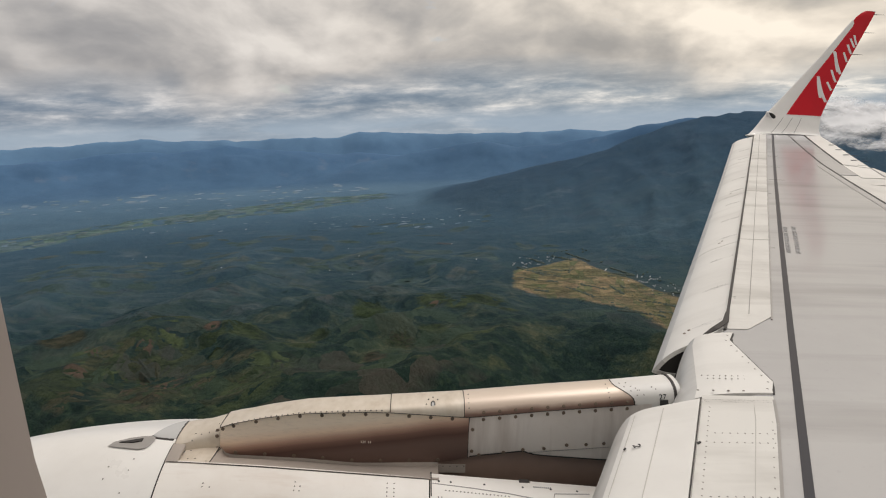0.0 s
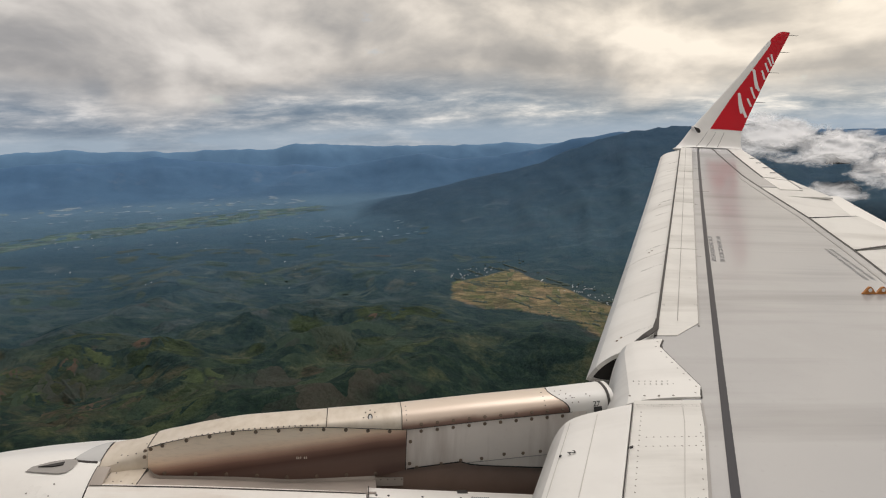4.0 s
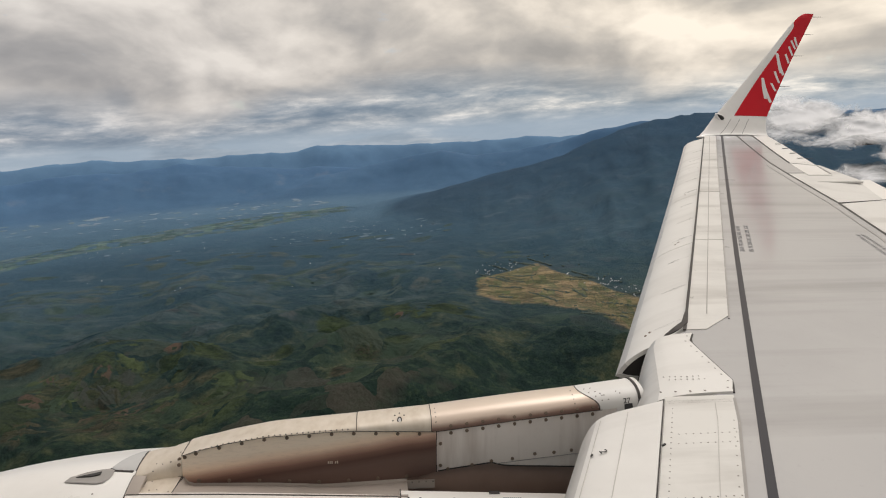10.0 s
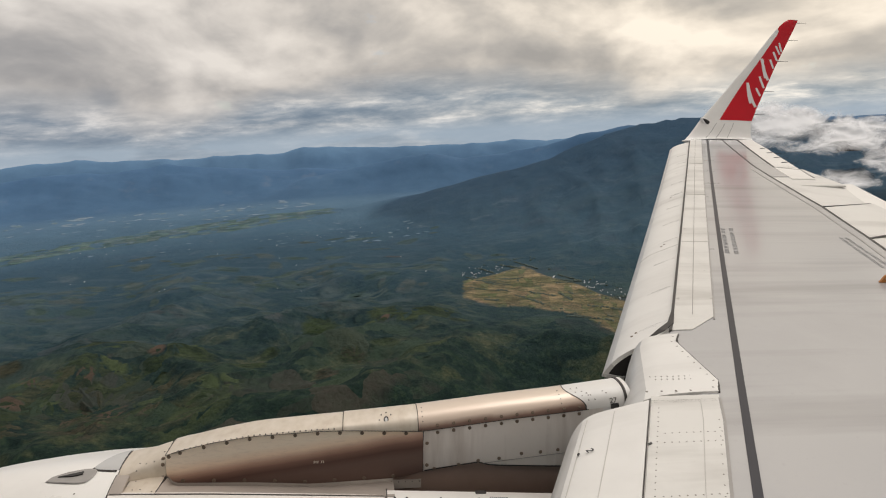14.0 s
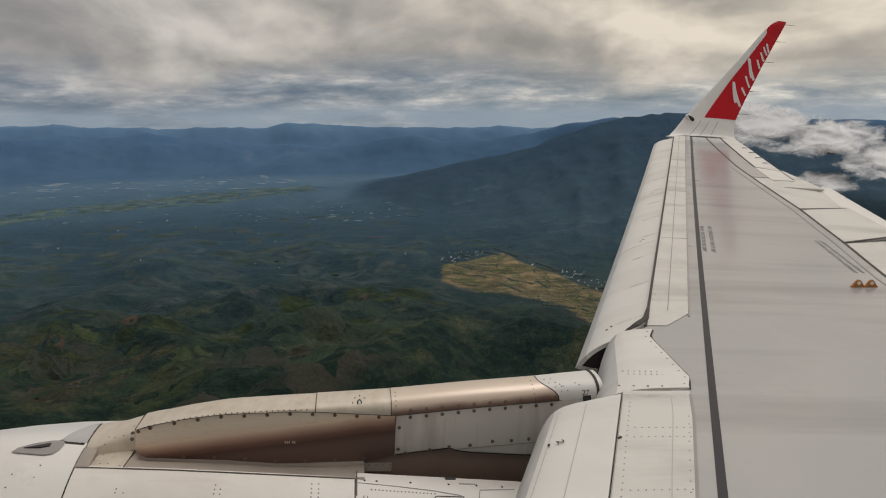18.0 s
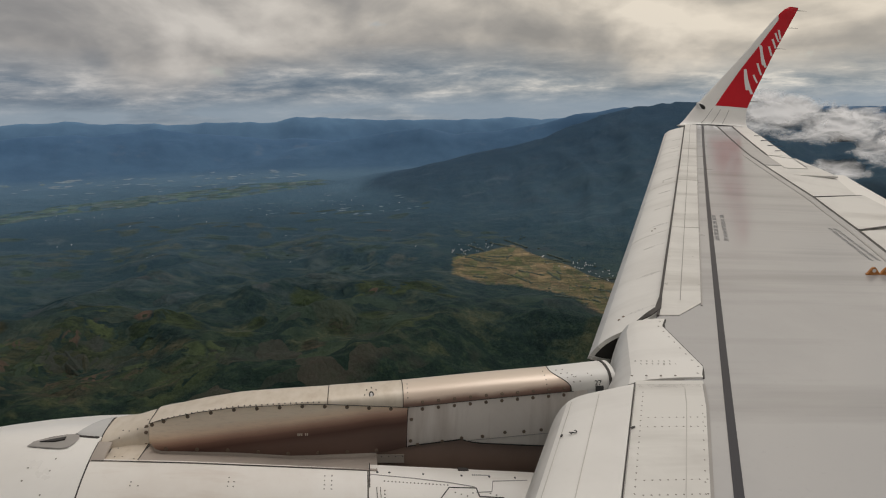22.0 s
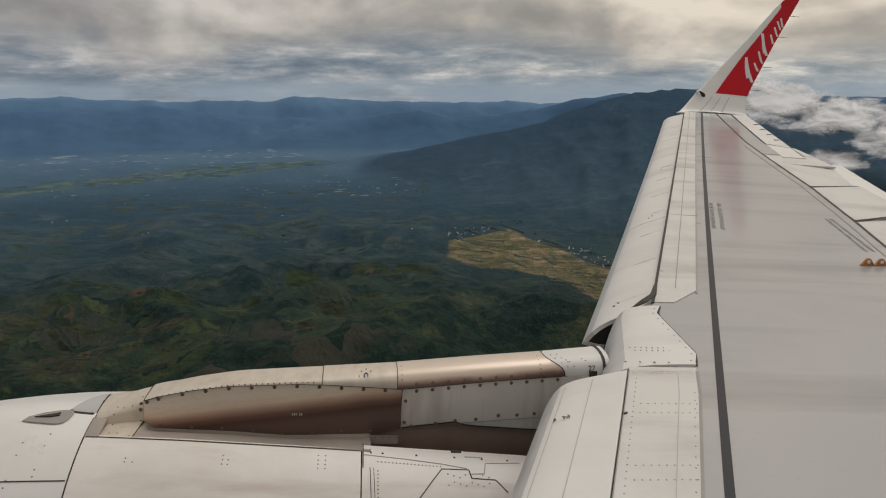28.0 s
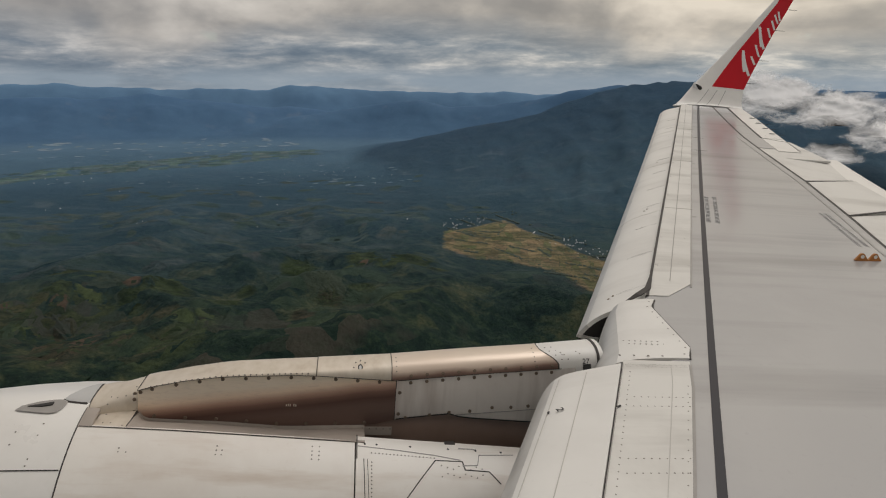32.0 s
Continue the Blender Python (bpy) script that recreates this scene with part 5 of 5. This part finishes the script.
# ---- the land below ----
class Field:
    """Smooth gradient noise over the plane."""

    def __init__(self, seed):
        rng = np.random.default_rng(seed)
        a = rng.random(4096) * 2 * np.pi
        self.gx, self.gy = np.cos(a), np.sin(a)
        self.perm = rng.permutation(4096)

    def at(self, x, y):
        xi, yi = np.floor(x).astype(int), np.floor(y).astype(int)
        xf, yf = x - xi, y - yi
        u, v = xf * xf * xf * (xf * (xf * 6 - 15) + 10), yf * yf * yf * (yf * (yf * 6 - 15) + 10)

        def g(i, j):
            h = self.perm[(self.perm[(xi + i) & 4095] + yi + j) & 4095]
            return self.gx[h] * (xf - i) + self.gy[h] * (yf - j)

        a = g(0, 0) + u * (g(1, 0) - g(0, 0))
        b = g(0, 1) + u * (g(1, 1) - g(0, 1))
        return a + v * (b - a)

    def fbm(self, x, y, octaves=5, ridged=False, gain=0.5):
        s, amp = 0, 1.0
        for _ in range(octaves):
            n = self.at(x, y)
            s = s + amp * ((1 - 2.2 * np.abs(n)) if ridged else n)
            x, y, amp = x * 2.03 + 17.1, y * 2.03 - 9.4, amp * gain
        return s


NZ = Field(7)
BASE = -330.0
EYE_Z = 1.8


def step_s(a, b, x):
    t = np.clip((x - a) / (b - a), 0, 1)
    return t * t * (3 - 2 * t)


def land(X, Y):
    """Height of the ground."""
    r = np.hypot(X, Y)
    az = np.degrees(np.arctan2(Y, X))
    hill = NZ.fbm(X / 400, Y / 400, 5, True, 0.42) - 0.55
    soft = NZ.fbm(X / 900 + 5, Y / 900, 4)
    near = 1 - step_s(900, 2300, r)
    plain = 1 - np.exp(-(((az + 15) / 10.0) ** 4 + ((r - 1400) / 300) ** 4))
    z = BASE + (4 + 54 * near) * hill * plain + 14 * soft * plain * (0.3 + near)
    # the mountain across the valley
    el = np.interp(-az, [-8, -1.7, 1.1, 5.8, 10.4, 15, 19.4, 22.3, 25.6, 30, 37, 50, 65, 80], [-8.0, -6.95, -6.15, -4.8, -3.85, -2.85, -1.35, -0.62, -0.22, -0.6, -1.3, -2.6, -4.0, -6.5])
    rr = np.interp(-az, [-8, 0, 10, 25, 60], [2700, 2900, 3150, 3350, 3200])
    rf = np.interp(-az, [-8, -1.3, 5.6, 15, 21, 30, 60], [2600, 2450, 1900, 1780, 1560, 1350, 1300])
    ridge = rr * np.tan(np.radians(el)) + EYE_Z - BASE
    ridge = np.maximum(ridge, 0) * step_s(95, 70, -az) * step_s(-9, -1, -az)
    t = np.clip((r - rf) / (rr - rf), 0, 1)
    rise = 0.22 * t + 0.78 * t ** 2.1
    back_side = np.exp(-(np.maximum(r - rr, 0) / 600) ** 2)
    spur = NZ.fbm(az / 5.5 + 3, r / 900 + 2, 5, True) - 0.5
    m = ridge * rise * back_side + ridge * 0.42 * spur * t * (1.0 - 0.82 * t) * (t > 0) * back_side
    z = z + np.maximum(m, 0)
    # ranges on the horizon
    rough = NZ.fbm(X / 620 + 9, Y / 620, 5)
    jag = NZ.fbm(az / 2.8 + 40, r * 0 + 3.0, 4)

    def chain(ring, els, width, amp):
        e = np.interp(-az, els[0], els[1]) + amp * jag + 0.3 * amp * rough
        h = ring * np.tan(np.radians(e)) + EYE_Z - BASE
        return np.maximum(h, 0) * np.exp(-np.abs((r - ring) / width) ** 1.6) * (1 + 0.42 * rough * np.clip(np.abs(r - ring) / 160, 0, 1))

    az0 = -az
    a = chain(4840, ([-60, -27, -21, -15, -11, -7, -2.4, 1.3, 7.3, 15, 40, 60], [-0.8, -0.65, -0.5, -0.85, -0.75, -0.75, -0.6, -0.8, -0.95, -1.0, -0.8, -0.8]), 260, 0.24)
    b = chain(4420, ([-70, -40, -27, -22.3, -19.3, -14.5, -12, -8, -4, 0], [-2.4, -2.0, -1.7, -1.35, -1.5, -1.2, -1.6, -2.0, -2.3, -2.6]), 300, 0.2)
    c = chain(4200, ([-8, 2.2, 5.4, 8.1, 11.8, 15, 17.6, 20.4, 30], [-3.6, -1.9, -1.6, -2.15, -1.95, -1.4, -0.85, -0.45, -0.6]), 260, 0.16)
    z = np.maximum(z, BASE + np.maximum(np.maximum(a, b), c))
    return z


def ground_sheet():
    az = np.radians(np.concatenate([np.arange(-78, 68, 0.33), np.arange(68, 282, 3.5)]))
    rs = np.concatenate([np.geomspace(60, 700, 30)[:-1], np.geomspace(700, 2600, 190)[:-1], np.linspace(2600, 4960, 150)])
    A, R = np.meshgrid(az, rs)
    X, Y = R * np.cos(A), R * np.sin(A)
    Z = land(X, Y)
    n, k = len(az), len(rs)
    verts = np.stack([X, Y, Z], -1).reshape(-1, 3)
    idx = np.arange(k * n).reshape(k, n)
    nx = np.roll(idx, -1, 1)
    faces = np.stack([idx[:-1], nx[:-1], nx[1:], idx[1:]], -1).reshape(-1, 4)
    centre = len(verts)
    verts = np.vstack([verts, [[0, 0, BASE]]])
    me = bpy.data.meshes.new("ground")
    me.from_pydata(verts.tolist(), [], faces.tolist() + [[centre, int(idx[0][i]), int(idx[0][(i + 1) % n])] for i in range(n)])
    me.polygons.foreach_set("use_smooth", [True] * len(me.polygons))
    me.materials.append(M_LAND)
    return tagged(new("ground", me), "dark green wooded valley and haze-blue mountains under cloud", "ground", kind="structure")


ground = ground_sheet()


def polar(r, az):
    return r * math.cos(radians(az)), r * math.sin(radians(az))


def drape(name, pts, material, parent, lift=2.0, n=4, label=""):
    """A plot laid over the ground: a four-cornered patch with worn edges."""
    p = [Vector((*q, 0)) for q in pts]
    rows = []
    for i in range(n + 1):
        row = []
        for j in range(n + 1):
            a, b = p[0].lerp(p[1], j / n), p[3].lerp(p[2], j / n)
            row.append(a.lerp(b, i / n))
        rows.append(row)
    xs = np.array([[q.x for q in r] for r in rows])
    ys = np.array([[q.y for q in r] for r in rows])
    zs = land(xs, ys) + lift
    return part(name, shell([[(xs[i][j], ys[i][j], zs[i][j]) for j in range(n + 1)] for i in range(n + 1)], 0.6), material, parent, label)


def plots(name, label, near, far, a0, a1, na, nr, material, seed, skip=0.06, lift=2.0, group=None):
    """Farm plots in uneven rows between two edges given by distance over azimuth."""
    thing = tagged(new(name), label, "farm fields")
    rnd = random.Random(seed)
    P = {}
    for i in range(na + 1):
        for j in range(nr + 1):
            az = a0 + (a1 - a0) * (i + (rnd.uniform(-0.3, 0.3) if 0 < i < na else 0)) / na + rnd.uniform(-0.05, 0.05)
            f = (j + (rnd.uniform(-0.3, 0.3) if 0 < j < nr else rnd.uniform(-0.12, 0.12))) / nr
            P[i, j] = polar(near(az) + (far(az) - near(az)) * f, az)
    for i in range(na):
        for j in range(nr):
            if rnd.random() < skip:
                continue
            c = [P[i, j], P[i + 1, j], P[i + 1, j + 1], P[i, j + 1]]
            m = Vector((sum(q[0] for q in c) / 4, sum(q[1] for q in c) / 4))
            k = rnd.uniform(0.965, 0.995)
            c = [tuple(m + (Vector(q) - m) * k) for q in c]
            ob = drape("field_plot", c, material, thing, lift + rnd.uniform(0, 0.4), 3)
            mark = ob.data.attributes.new("rim", "FLOAT", "POINT")
            for v, d in zip(ob.data.vertices, mark.data):
                a, r = math.degrees(math.atan2(v.co.y, v.co.x)), math.hypot(v.co.x, v.co.y)
                fr = 2 * (r - near(a)) / (far(a) - near(a)) - 1
                fa = 2 * (a - a0) / (a1 - a0) - 1
                if abs(fr) > 0.88:
                    v.co.z -= 2.4 * min(1.0, (abs(fr) - 0.88) / 0.12)
                d.value = 1.3 * max(min(1.05, abs(fr)) ** 6, min(1.05, abs(fa)) ** 18)
    return thing


rice_near = lerp_line([(-26, 960), (-22, 1040), (-20.4, 1115), (-16.8, 1225), (-13.1, 1305), (-10, 1330), (-8.0, 1372), (-7.3, 1385)])
rice_far = lerp_line([(-24, 1330), (-20.9, 1340), (-18.8, 1420), (-17.3, 1500), (-14.5, 1600), (-12.7, 1690), (-10.5, 1620), (-8.4, 1570), (-7.6, 1540), (-7.3, 1500)])
plots("rice_fields", "golden ripe rice fields on the valley floor", lambda a: rice_near(a) - 55, lambda a: rice_far(a) - 30, -7.3, -26, 30, 10, M_RICE, 3, 0.0, 0.5)
strip_near = lerp_line([(1.7, 3180), (9, 2830), (16.6, 2720), (22.5, 2640), (28, 2440), (38, 2300)])
strip_far = lerp_line([(1.7, 3300), (3, 3480), (8.9, 3330), (16.6, 3080), (22.4, 2960), (27.8, 2780), (38, 2650)])
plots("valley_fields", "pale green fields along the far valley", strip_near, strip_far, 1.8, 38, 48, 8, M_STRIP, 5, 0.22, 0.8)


def clearing(name, label, material, r, az, dr, daz, seed, lift=1.4):
    """A cleared patch with a ragged outline, laid over the slope."""
    rnd = random.Random(seed)
    thing = tagged(new(name), label, "field", "clearings on the wooded hills")
    n, rings = 26, 6
    wob = [rnd.uniform(0.85, 1.12) for _ in range(13)]
    lean = rnd.uniform(-0.7, 0.7)
    pts = []
    for k in range(rings + 1):
        for i in range(n):
            a = 2 * math.pi * i / n
            f = i / n * 13
            w = wob[int(f)] * (1 - f % 1) + wob[(int(f) + 1) % 13] * (f % 1)
            q = k / rings * w
            pts.append(polar(r + dr * 0.8 * q * (math.sin(a) + lean * math.cos(a)), az + daz * 0.8 * q * math.cos(a)))
    X, Y = np.array([p[0] for p in pts]), np.array([p[1] for p in pts])
    Z = land(X, Y) + lift
    Z[-n:] -= lift + 1.0
    bm = bmesh.new()
    v = [bm.verts.new(c) for c in zip(X, Y, Z)]
    for k in range(rings):
        for i in range(n):
            j = (i + 1) % n
            bm.faces.new((v[k * n + i], v[k * n + j], v[k * n + n + j], v[k * n + n + i]))
    bmesh.ops.remove_doubles(bm, verts=bm.verts[:], dist=0.01)
    ob = smooth(part("field_plot", bm, material, thing))
    mark = ob.data.attributes.new("rim", "FLOAT", "POINT")
    for v, d in zip(ob.data.vertices, mark.data):
        a, q = math.degrees(math.atan2(v.co.y, v.co.x)), math.hypot(v.co.x, v.co.y)
        u = (a - az) / (daz * 0.8)
        d.value = 1.4 * min(1.5, math.hypot(u, (q - r) / (dr * 0.8) - lean * u)) ** 2


for i, (kind, r, az, dr, daz) in enumerate((
        ("e", 1029, 17.4, 46, 1.5), ("e", 875, 21.0, 48, 2.2), ("g", 992, 26.4, 60, 2.2), ("g", 880, 18.1, 50, 1.7), ("g", 1150, 21.0, 26, 3.2),
        ("e", 1085, -0.9, 20, 0.8), ("g", 1085, 0.5, 24, 1.1), ("g", 1330, -2.5, 16, 1.4), ("g", 1300, 1.2, 16, 1.2), ("e", 1180, 12.0, 16, 1.6),
        ("g", 1180, 9.0, 14, 1.4), ("e", 1010, 26.0, 40, 1.0), ("g", 1420, 3.0, 14, 1.6), ("g", 1250, -6.0, 18, 1.3), ("g", 870, 12.0, 28, 1.4),
        ("g", 1700, -4.0, 22, 1.0), ("e", 1850, -2.0, 20, 1.2), ("g", 1500, 12.0, 12, 1.2), ("g", 1600, 6.0, 14, 1.5), ("e", 1330, 17.0, 14, 1.4),
        ("g", 912, 24.4, 60, 2.4), ("g", 1075, 14.6, 40, 1.8), ("g", 860, 14.0, 40, 2.0), ("e", 985, 22.4, 36, 1.3), ("g", 1010, 20.2, 44, 1.6), ("e", 930, 27.2, 44, 1.4), ("g", 830, 21.5, 25, 1.4), ("g", 1380, 23.0, 14, 2.4), ("g", 1050, 20.4, 24, 1.4))):
    # clearings beyond 1140 m take the copies with painted haze
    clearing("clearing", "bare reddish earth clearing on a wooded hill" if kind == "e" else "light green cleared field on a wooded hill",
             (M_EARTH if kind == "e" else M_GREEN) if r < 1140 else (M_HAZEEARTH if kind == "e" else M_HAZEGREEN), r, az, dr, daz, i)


def open_patches(name, label, zones, material, seed):
    """Scattered ragged plots of open ground on the valley floor."""
    rnd = random.Random(seed)
    thing = tagged(new(name), label, "farm fields")
    n, rings = 12, ((0.2, 1.3, 0.10), (0.4, 1.3, 0.25), (0.6, 1.2, 0.45), (0.8, 1.0, 0.80), (1.0, 0.4, 1.25), (1.25, -1.5, 3.0))
    faces = []
    for i in range(n):
        j = (i + 1) % n
        faces.append((0, 1 + i, 1 + j))
        faces += [(1 + k * n + i, 1 + k * n + n + i, 1 + k * n + n + j, 1 + k * n + j) for k in range(len(rings) - 1)]
    for count, r0, r1, a0, a1, small, large in zones:
        for _ in range(count):
            x, y = polar(rnd.uniform(r0, r1), rnd.uniform(a0, a1))
            s, turn, long = rnd.uniform(small, large), rnd.uniform(0, 3.1), rnd.uniform(1.0, 2.6)
            ca, sa = math.cos(turn), math.sin(turn)
            ring = []
            for i in range(n):
                a, q = 2 * math.pi * i / n, s * rnd.uniform(0.7, 1.1)
                u, w = math.cos(a) * q * long, math.sin(a) * q
                ring.append((u * ca - w * sa, u * sa + w * ca))
            v = np.array([(x, y, 1.3)] + [(x + p[0] * q, y + p[1] * q, up) for q, up, _ in rings for p in ring])
            v[:, 2] += land(v[:, 0], v[:, 1])
            me = bpy.data.meshes.new("field_plot")
            me.from_pydata(v.tolist(), [], faces)
            me.materials.append(material)
            mark = me.attributes.new("rim", "FLOAT", "POINT")
            mark.data.foreach_set("value", [0.0] + [e for _, _, e in rings for _ in range(n)])
            ob = new("field_plot", me)
            ob.parent = thing
    return thing


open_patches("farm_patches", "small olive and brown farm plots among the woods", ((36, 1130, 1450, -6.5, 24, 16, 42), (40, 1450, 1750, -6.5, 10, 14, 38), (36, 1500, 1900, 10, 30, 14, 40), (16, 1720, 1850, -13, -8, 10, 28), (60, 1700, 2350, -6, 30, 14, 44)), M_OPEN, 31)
open_patches("hill_plots", "small green and brown plots on the wooded hills", ((22, 840, 1130, -7, 28, 18, 50), (12, 800, 1000, 14, 30, 30, 70)), M_HILLPLOT, 33)
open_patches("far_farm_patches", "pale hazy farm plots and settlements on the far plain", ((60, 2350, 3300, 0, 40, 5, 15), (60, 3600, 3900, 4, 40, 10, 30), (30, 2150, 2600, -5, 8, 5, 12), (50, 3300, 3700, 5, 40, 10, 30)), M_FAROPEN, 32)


# ---- village houses ----
def house():
    top = tagged(new("house"), "small white village house with a tin roof", "house", "village houses")
    bm = bmesh.new()
    bmesh.ops.create_cube(bm, size=1)
    for v in bm.verts:
        v.co = Vector((v.co.x * 5.2, v.co.y * 3.8, (v.co.z + 0.5) * 3.0 - 1.5))
    part("wall", bm, M_HOUSE, top)
    bm = bmesh.new()
    pts = [(-3, -2.4, 1.4), (3, -2.4, 1.4), (3, 0, 2.7), (-3, 0, 2.7), (-3, 2.4, 1.4), (3, 2.4, 1.4)]
    v = [bm.verts.new(p) for p in pts]
    for f in ((0, 1, 2, 3), (3, 2, 5, 4), (0, 3, 4), (1, 5, 2), (0, 4, 5, 1)):
        bm.faces.new([v[i] for i in f])
    part("roof", bm, M_ROOF, top)
    return top


first = None
rnd = random.Random(11)
for count, r0, r1, a0, a1 in ((30, 1570, 1650, -7.6, -11.2), (10, 1545, 1590, -7.6, -8.8), (18, 1420, 1500, -16.5, -19.6), (26, 1310, 1410, -18.8, -22.5), (10, 1250, 1320, -21.5, -23.5), (8, 2450, 2750, 18, 26), (10, 2350, 2600, -2, 6), (8, 1200, 1900, -5, 20), (10, 1900, 2400, -4, 24)):
    for _ in range(count):
        x, y = polar(rnd.uniform(r0, r1), rnd.uniform(a0, a1))
        z = float(land(np.array([x]), np.array([y]))[0])
        m = Matrix.Translation((x, y, z + 1.0)) @ Matrix.Rotation(rnd.uniform(0, 3.1), 4, "Z") @ Matrix.Diagonal((*([rnd.uniform(0.45, 0.8)] * 3), 1))
        if first is None:
            first = house()
            first.matrix_world = m
        else:
            copy_thing(first, m)


# ---- trees between the fields ----
def tree_clumps():
    """Hedge trees and groves among the plots: tapered clumps with uneven crowns."""
    rnd = random.Random(21)
    verts, faces = [], []
    ico = bmesh.new()
    bmesh.ops.create_icosphere(ico, subdivisions=1, radius=1)
    base = [v.co.copy() for v in ico.verts]
    tris = [[v.index for v in f.verts] for f in ico.faces]
    ico.free()
    spots = []
    for _ in range(110):
        az = rnd.uniform(-26, -7.5)
        lo, hi = rice_near(az) - 40, rice_far(az) + 90
        f = rnd.random()
        r = lo + (hi - lo) * (f if rnd.random() < 0.5 else (0.05 * f if f < 0.5 else 1 - 0.3 * (1 - f)))
        spots.append((r, az, rnd.uniform(1.3, 3.0)))
    for _ in range(30):
        az, r0 = rnd.uniform(-25, -8), rnd.uniform(0, 1)
        r0 = rice_near(az) + (rice_far(az) - rice_near(az)) * r0
        dr, da = rnd.uniform(-1.0, 3.5), rnd.uniform(0.03, 0.16)
        for k in range(rnd.randint(10, 34)):
            if az + k * da > -8:
                break
            spots.append((r0 + k * dr + rnd.uniform(-3, 3), az + k * da + rnd.uniform(-0.04, 0.04), rnd.uniform(1.4, 3.2)))
    X = np.array([polar(r, a)[0] for r, a, _ in spots])
    Y = np.array([polar(r, a)[1] for r, a, _ in spots])
    Z = land(X, Y)
    for x, y, z, (_, _, s) in zip(X, Y, Z, spots):
        for _ in range(3):
            o = Vector((rnd.uniform(-0.7, 0.7) * s, rnd.uniform(-0.7, 0.7) * s, s * rnd.uniform(0.3, 0.7)))
            k = len(verts)
            for c in base:
                q = s * rnd.uniform(0.55, 0.95)
                verts.append((x + o.x + c.x * q, y + o.y + c.y * q, z + o.z + c.z * q * 0.8))
            faces.extend([[a + k for a in t] for t in tris])
    me = bpy.data.meshes.new("trees")
    me.from_pydata(verts, [], faces)
    me.materials.append(M_LEAF)
    return tagged(new("trees", me), "dark green trees and hedges among the rice fields", "trees", kind="stuff")


tree_clumps()


def dirt_track():
    """A pale track that winds across the fields."""
    top = tagged(new("dirt_track"), "pale winding dirt track across the rice fields", "track")
    line = [polar(1290 + 24 * k, -16.9 + 0.42 * math.sin(k * 0.9) + 0.16 * k) for k in range(12)]
    pts = []
    for k in range(len(line) - 1):
        a, b = Vector(line[k]), Vector(line[k + 1])
        pts.extend(a.lerp(b, f / 4) for f in range(4))
    side = Vector((0.32, 0.95))
    X = np.array([[p.x - side.x * w, p.x + side.x * w] for p in pts for w in (1.1,)])
    Y = np.array([[p.y - side.y * w, p.y + side.y * w] for p in pts for w in (1.1,)])
    Z = land(X, Y) + 1.1
    part("track_bed", shell([[(X[i][j], Y[i][j], Z[i][j]) for j in range(2)] for i in range(len(pts))], 0.3), M_HOUSE, top)


dirt_track()


# ---- cloud banks on the mountain ----
def cloud_bank(name, label, centre, size, seed):
    """Three crumpled sheets of vapour behind one another."""
    bm = bmesh.new()
    for k in range(3):
        n, m = 44, 30
        v = []
        for i in range(n + 1):
            row = []
            for j in range(m + 1):
                y, z = 2.4 * i / n - 1.2, 2.4 * j / m - 1.2
                d = noise.fractal(Vector((y * 1.5, z * 1.5, seed * 5.0 + k)), 0.9, 2.0, 5)
                row.append(bm.verts.new(((k - 1) * 0.5 + 0.5 * d + 2.2 * z - 0.25 * (y * y + z * z), y, z)))
            v.append(row)
        for i in range(n):
            for j in range(m):
                bm.faces.new((v[i][j], v[i + 1][j], v[i + 1][j + 1], v[i][j + 1]))
    me = bpy.data.meshes.new(name)
    bm.to_mesh(me)
    bm.free()
    me.polygons.foreach_set("use_smooth", [True] * len(me.polygons))
    me.materials.append(M_CLOUD)
    ob = tagged(new(name, me), label, "cloud", kind="stuff")
    ob.location = centre
    ob.scale = size
    ob.rotation_euler = (0, 0, math.atan2(centre[1], centre[0]))
    return ob


for r, az, el, sx, sy, sz, seed in ((2300, -32.2, -0.7, 60, 160, 70, 1), (2230, -36.4, -1.9, 60, 150, 55, 2), (2380, -28.8, 0.1, 50, 80, 55, 3), (2150, -40.5, -3.2, 60, 150, 50, 4), (2080, -36.5, -4.9, 40, 90, 26, 5)):
    x, y = polar(r, az)
    cloud_bank("cloud_bank", "white cumulus cloud clinging to the mountain", (x, y, r * math.tan(radians(el)) + EYE_Z), (sx, sy, sz), seed)
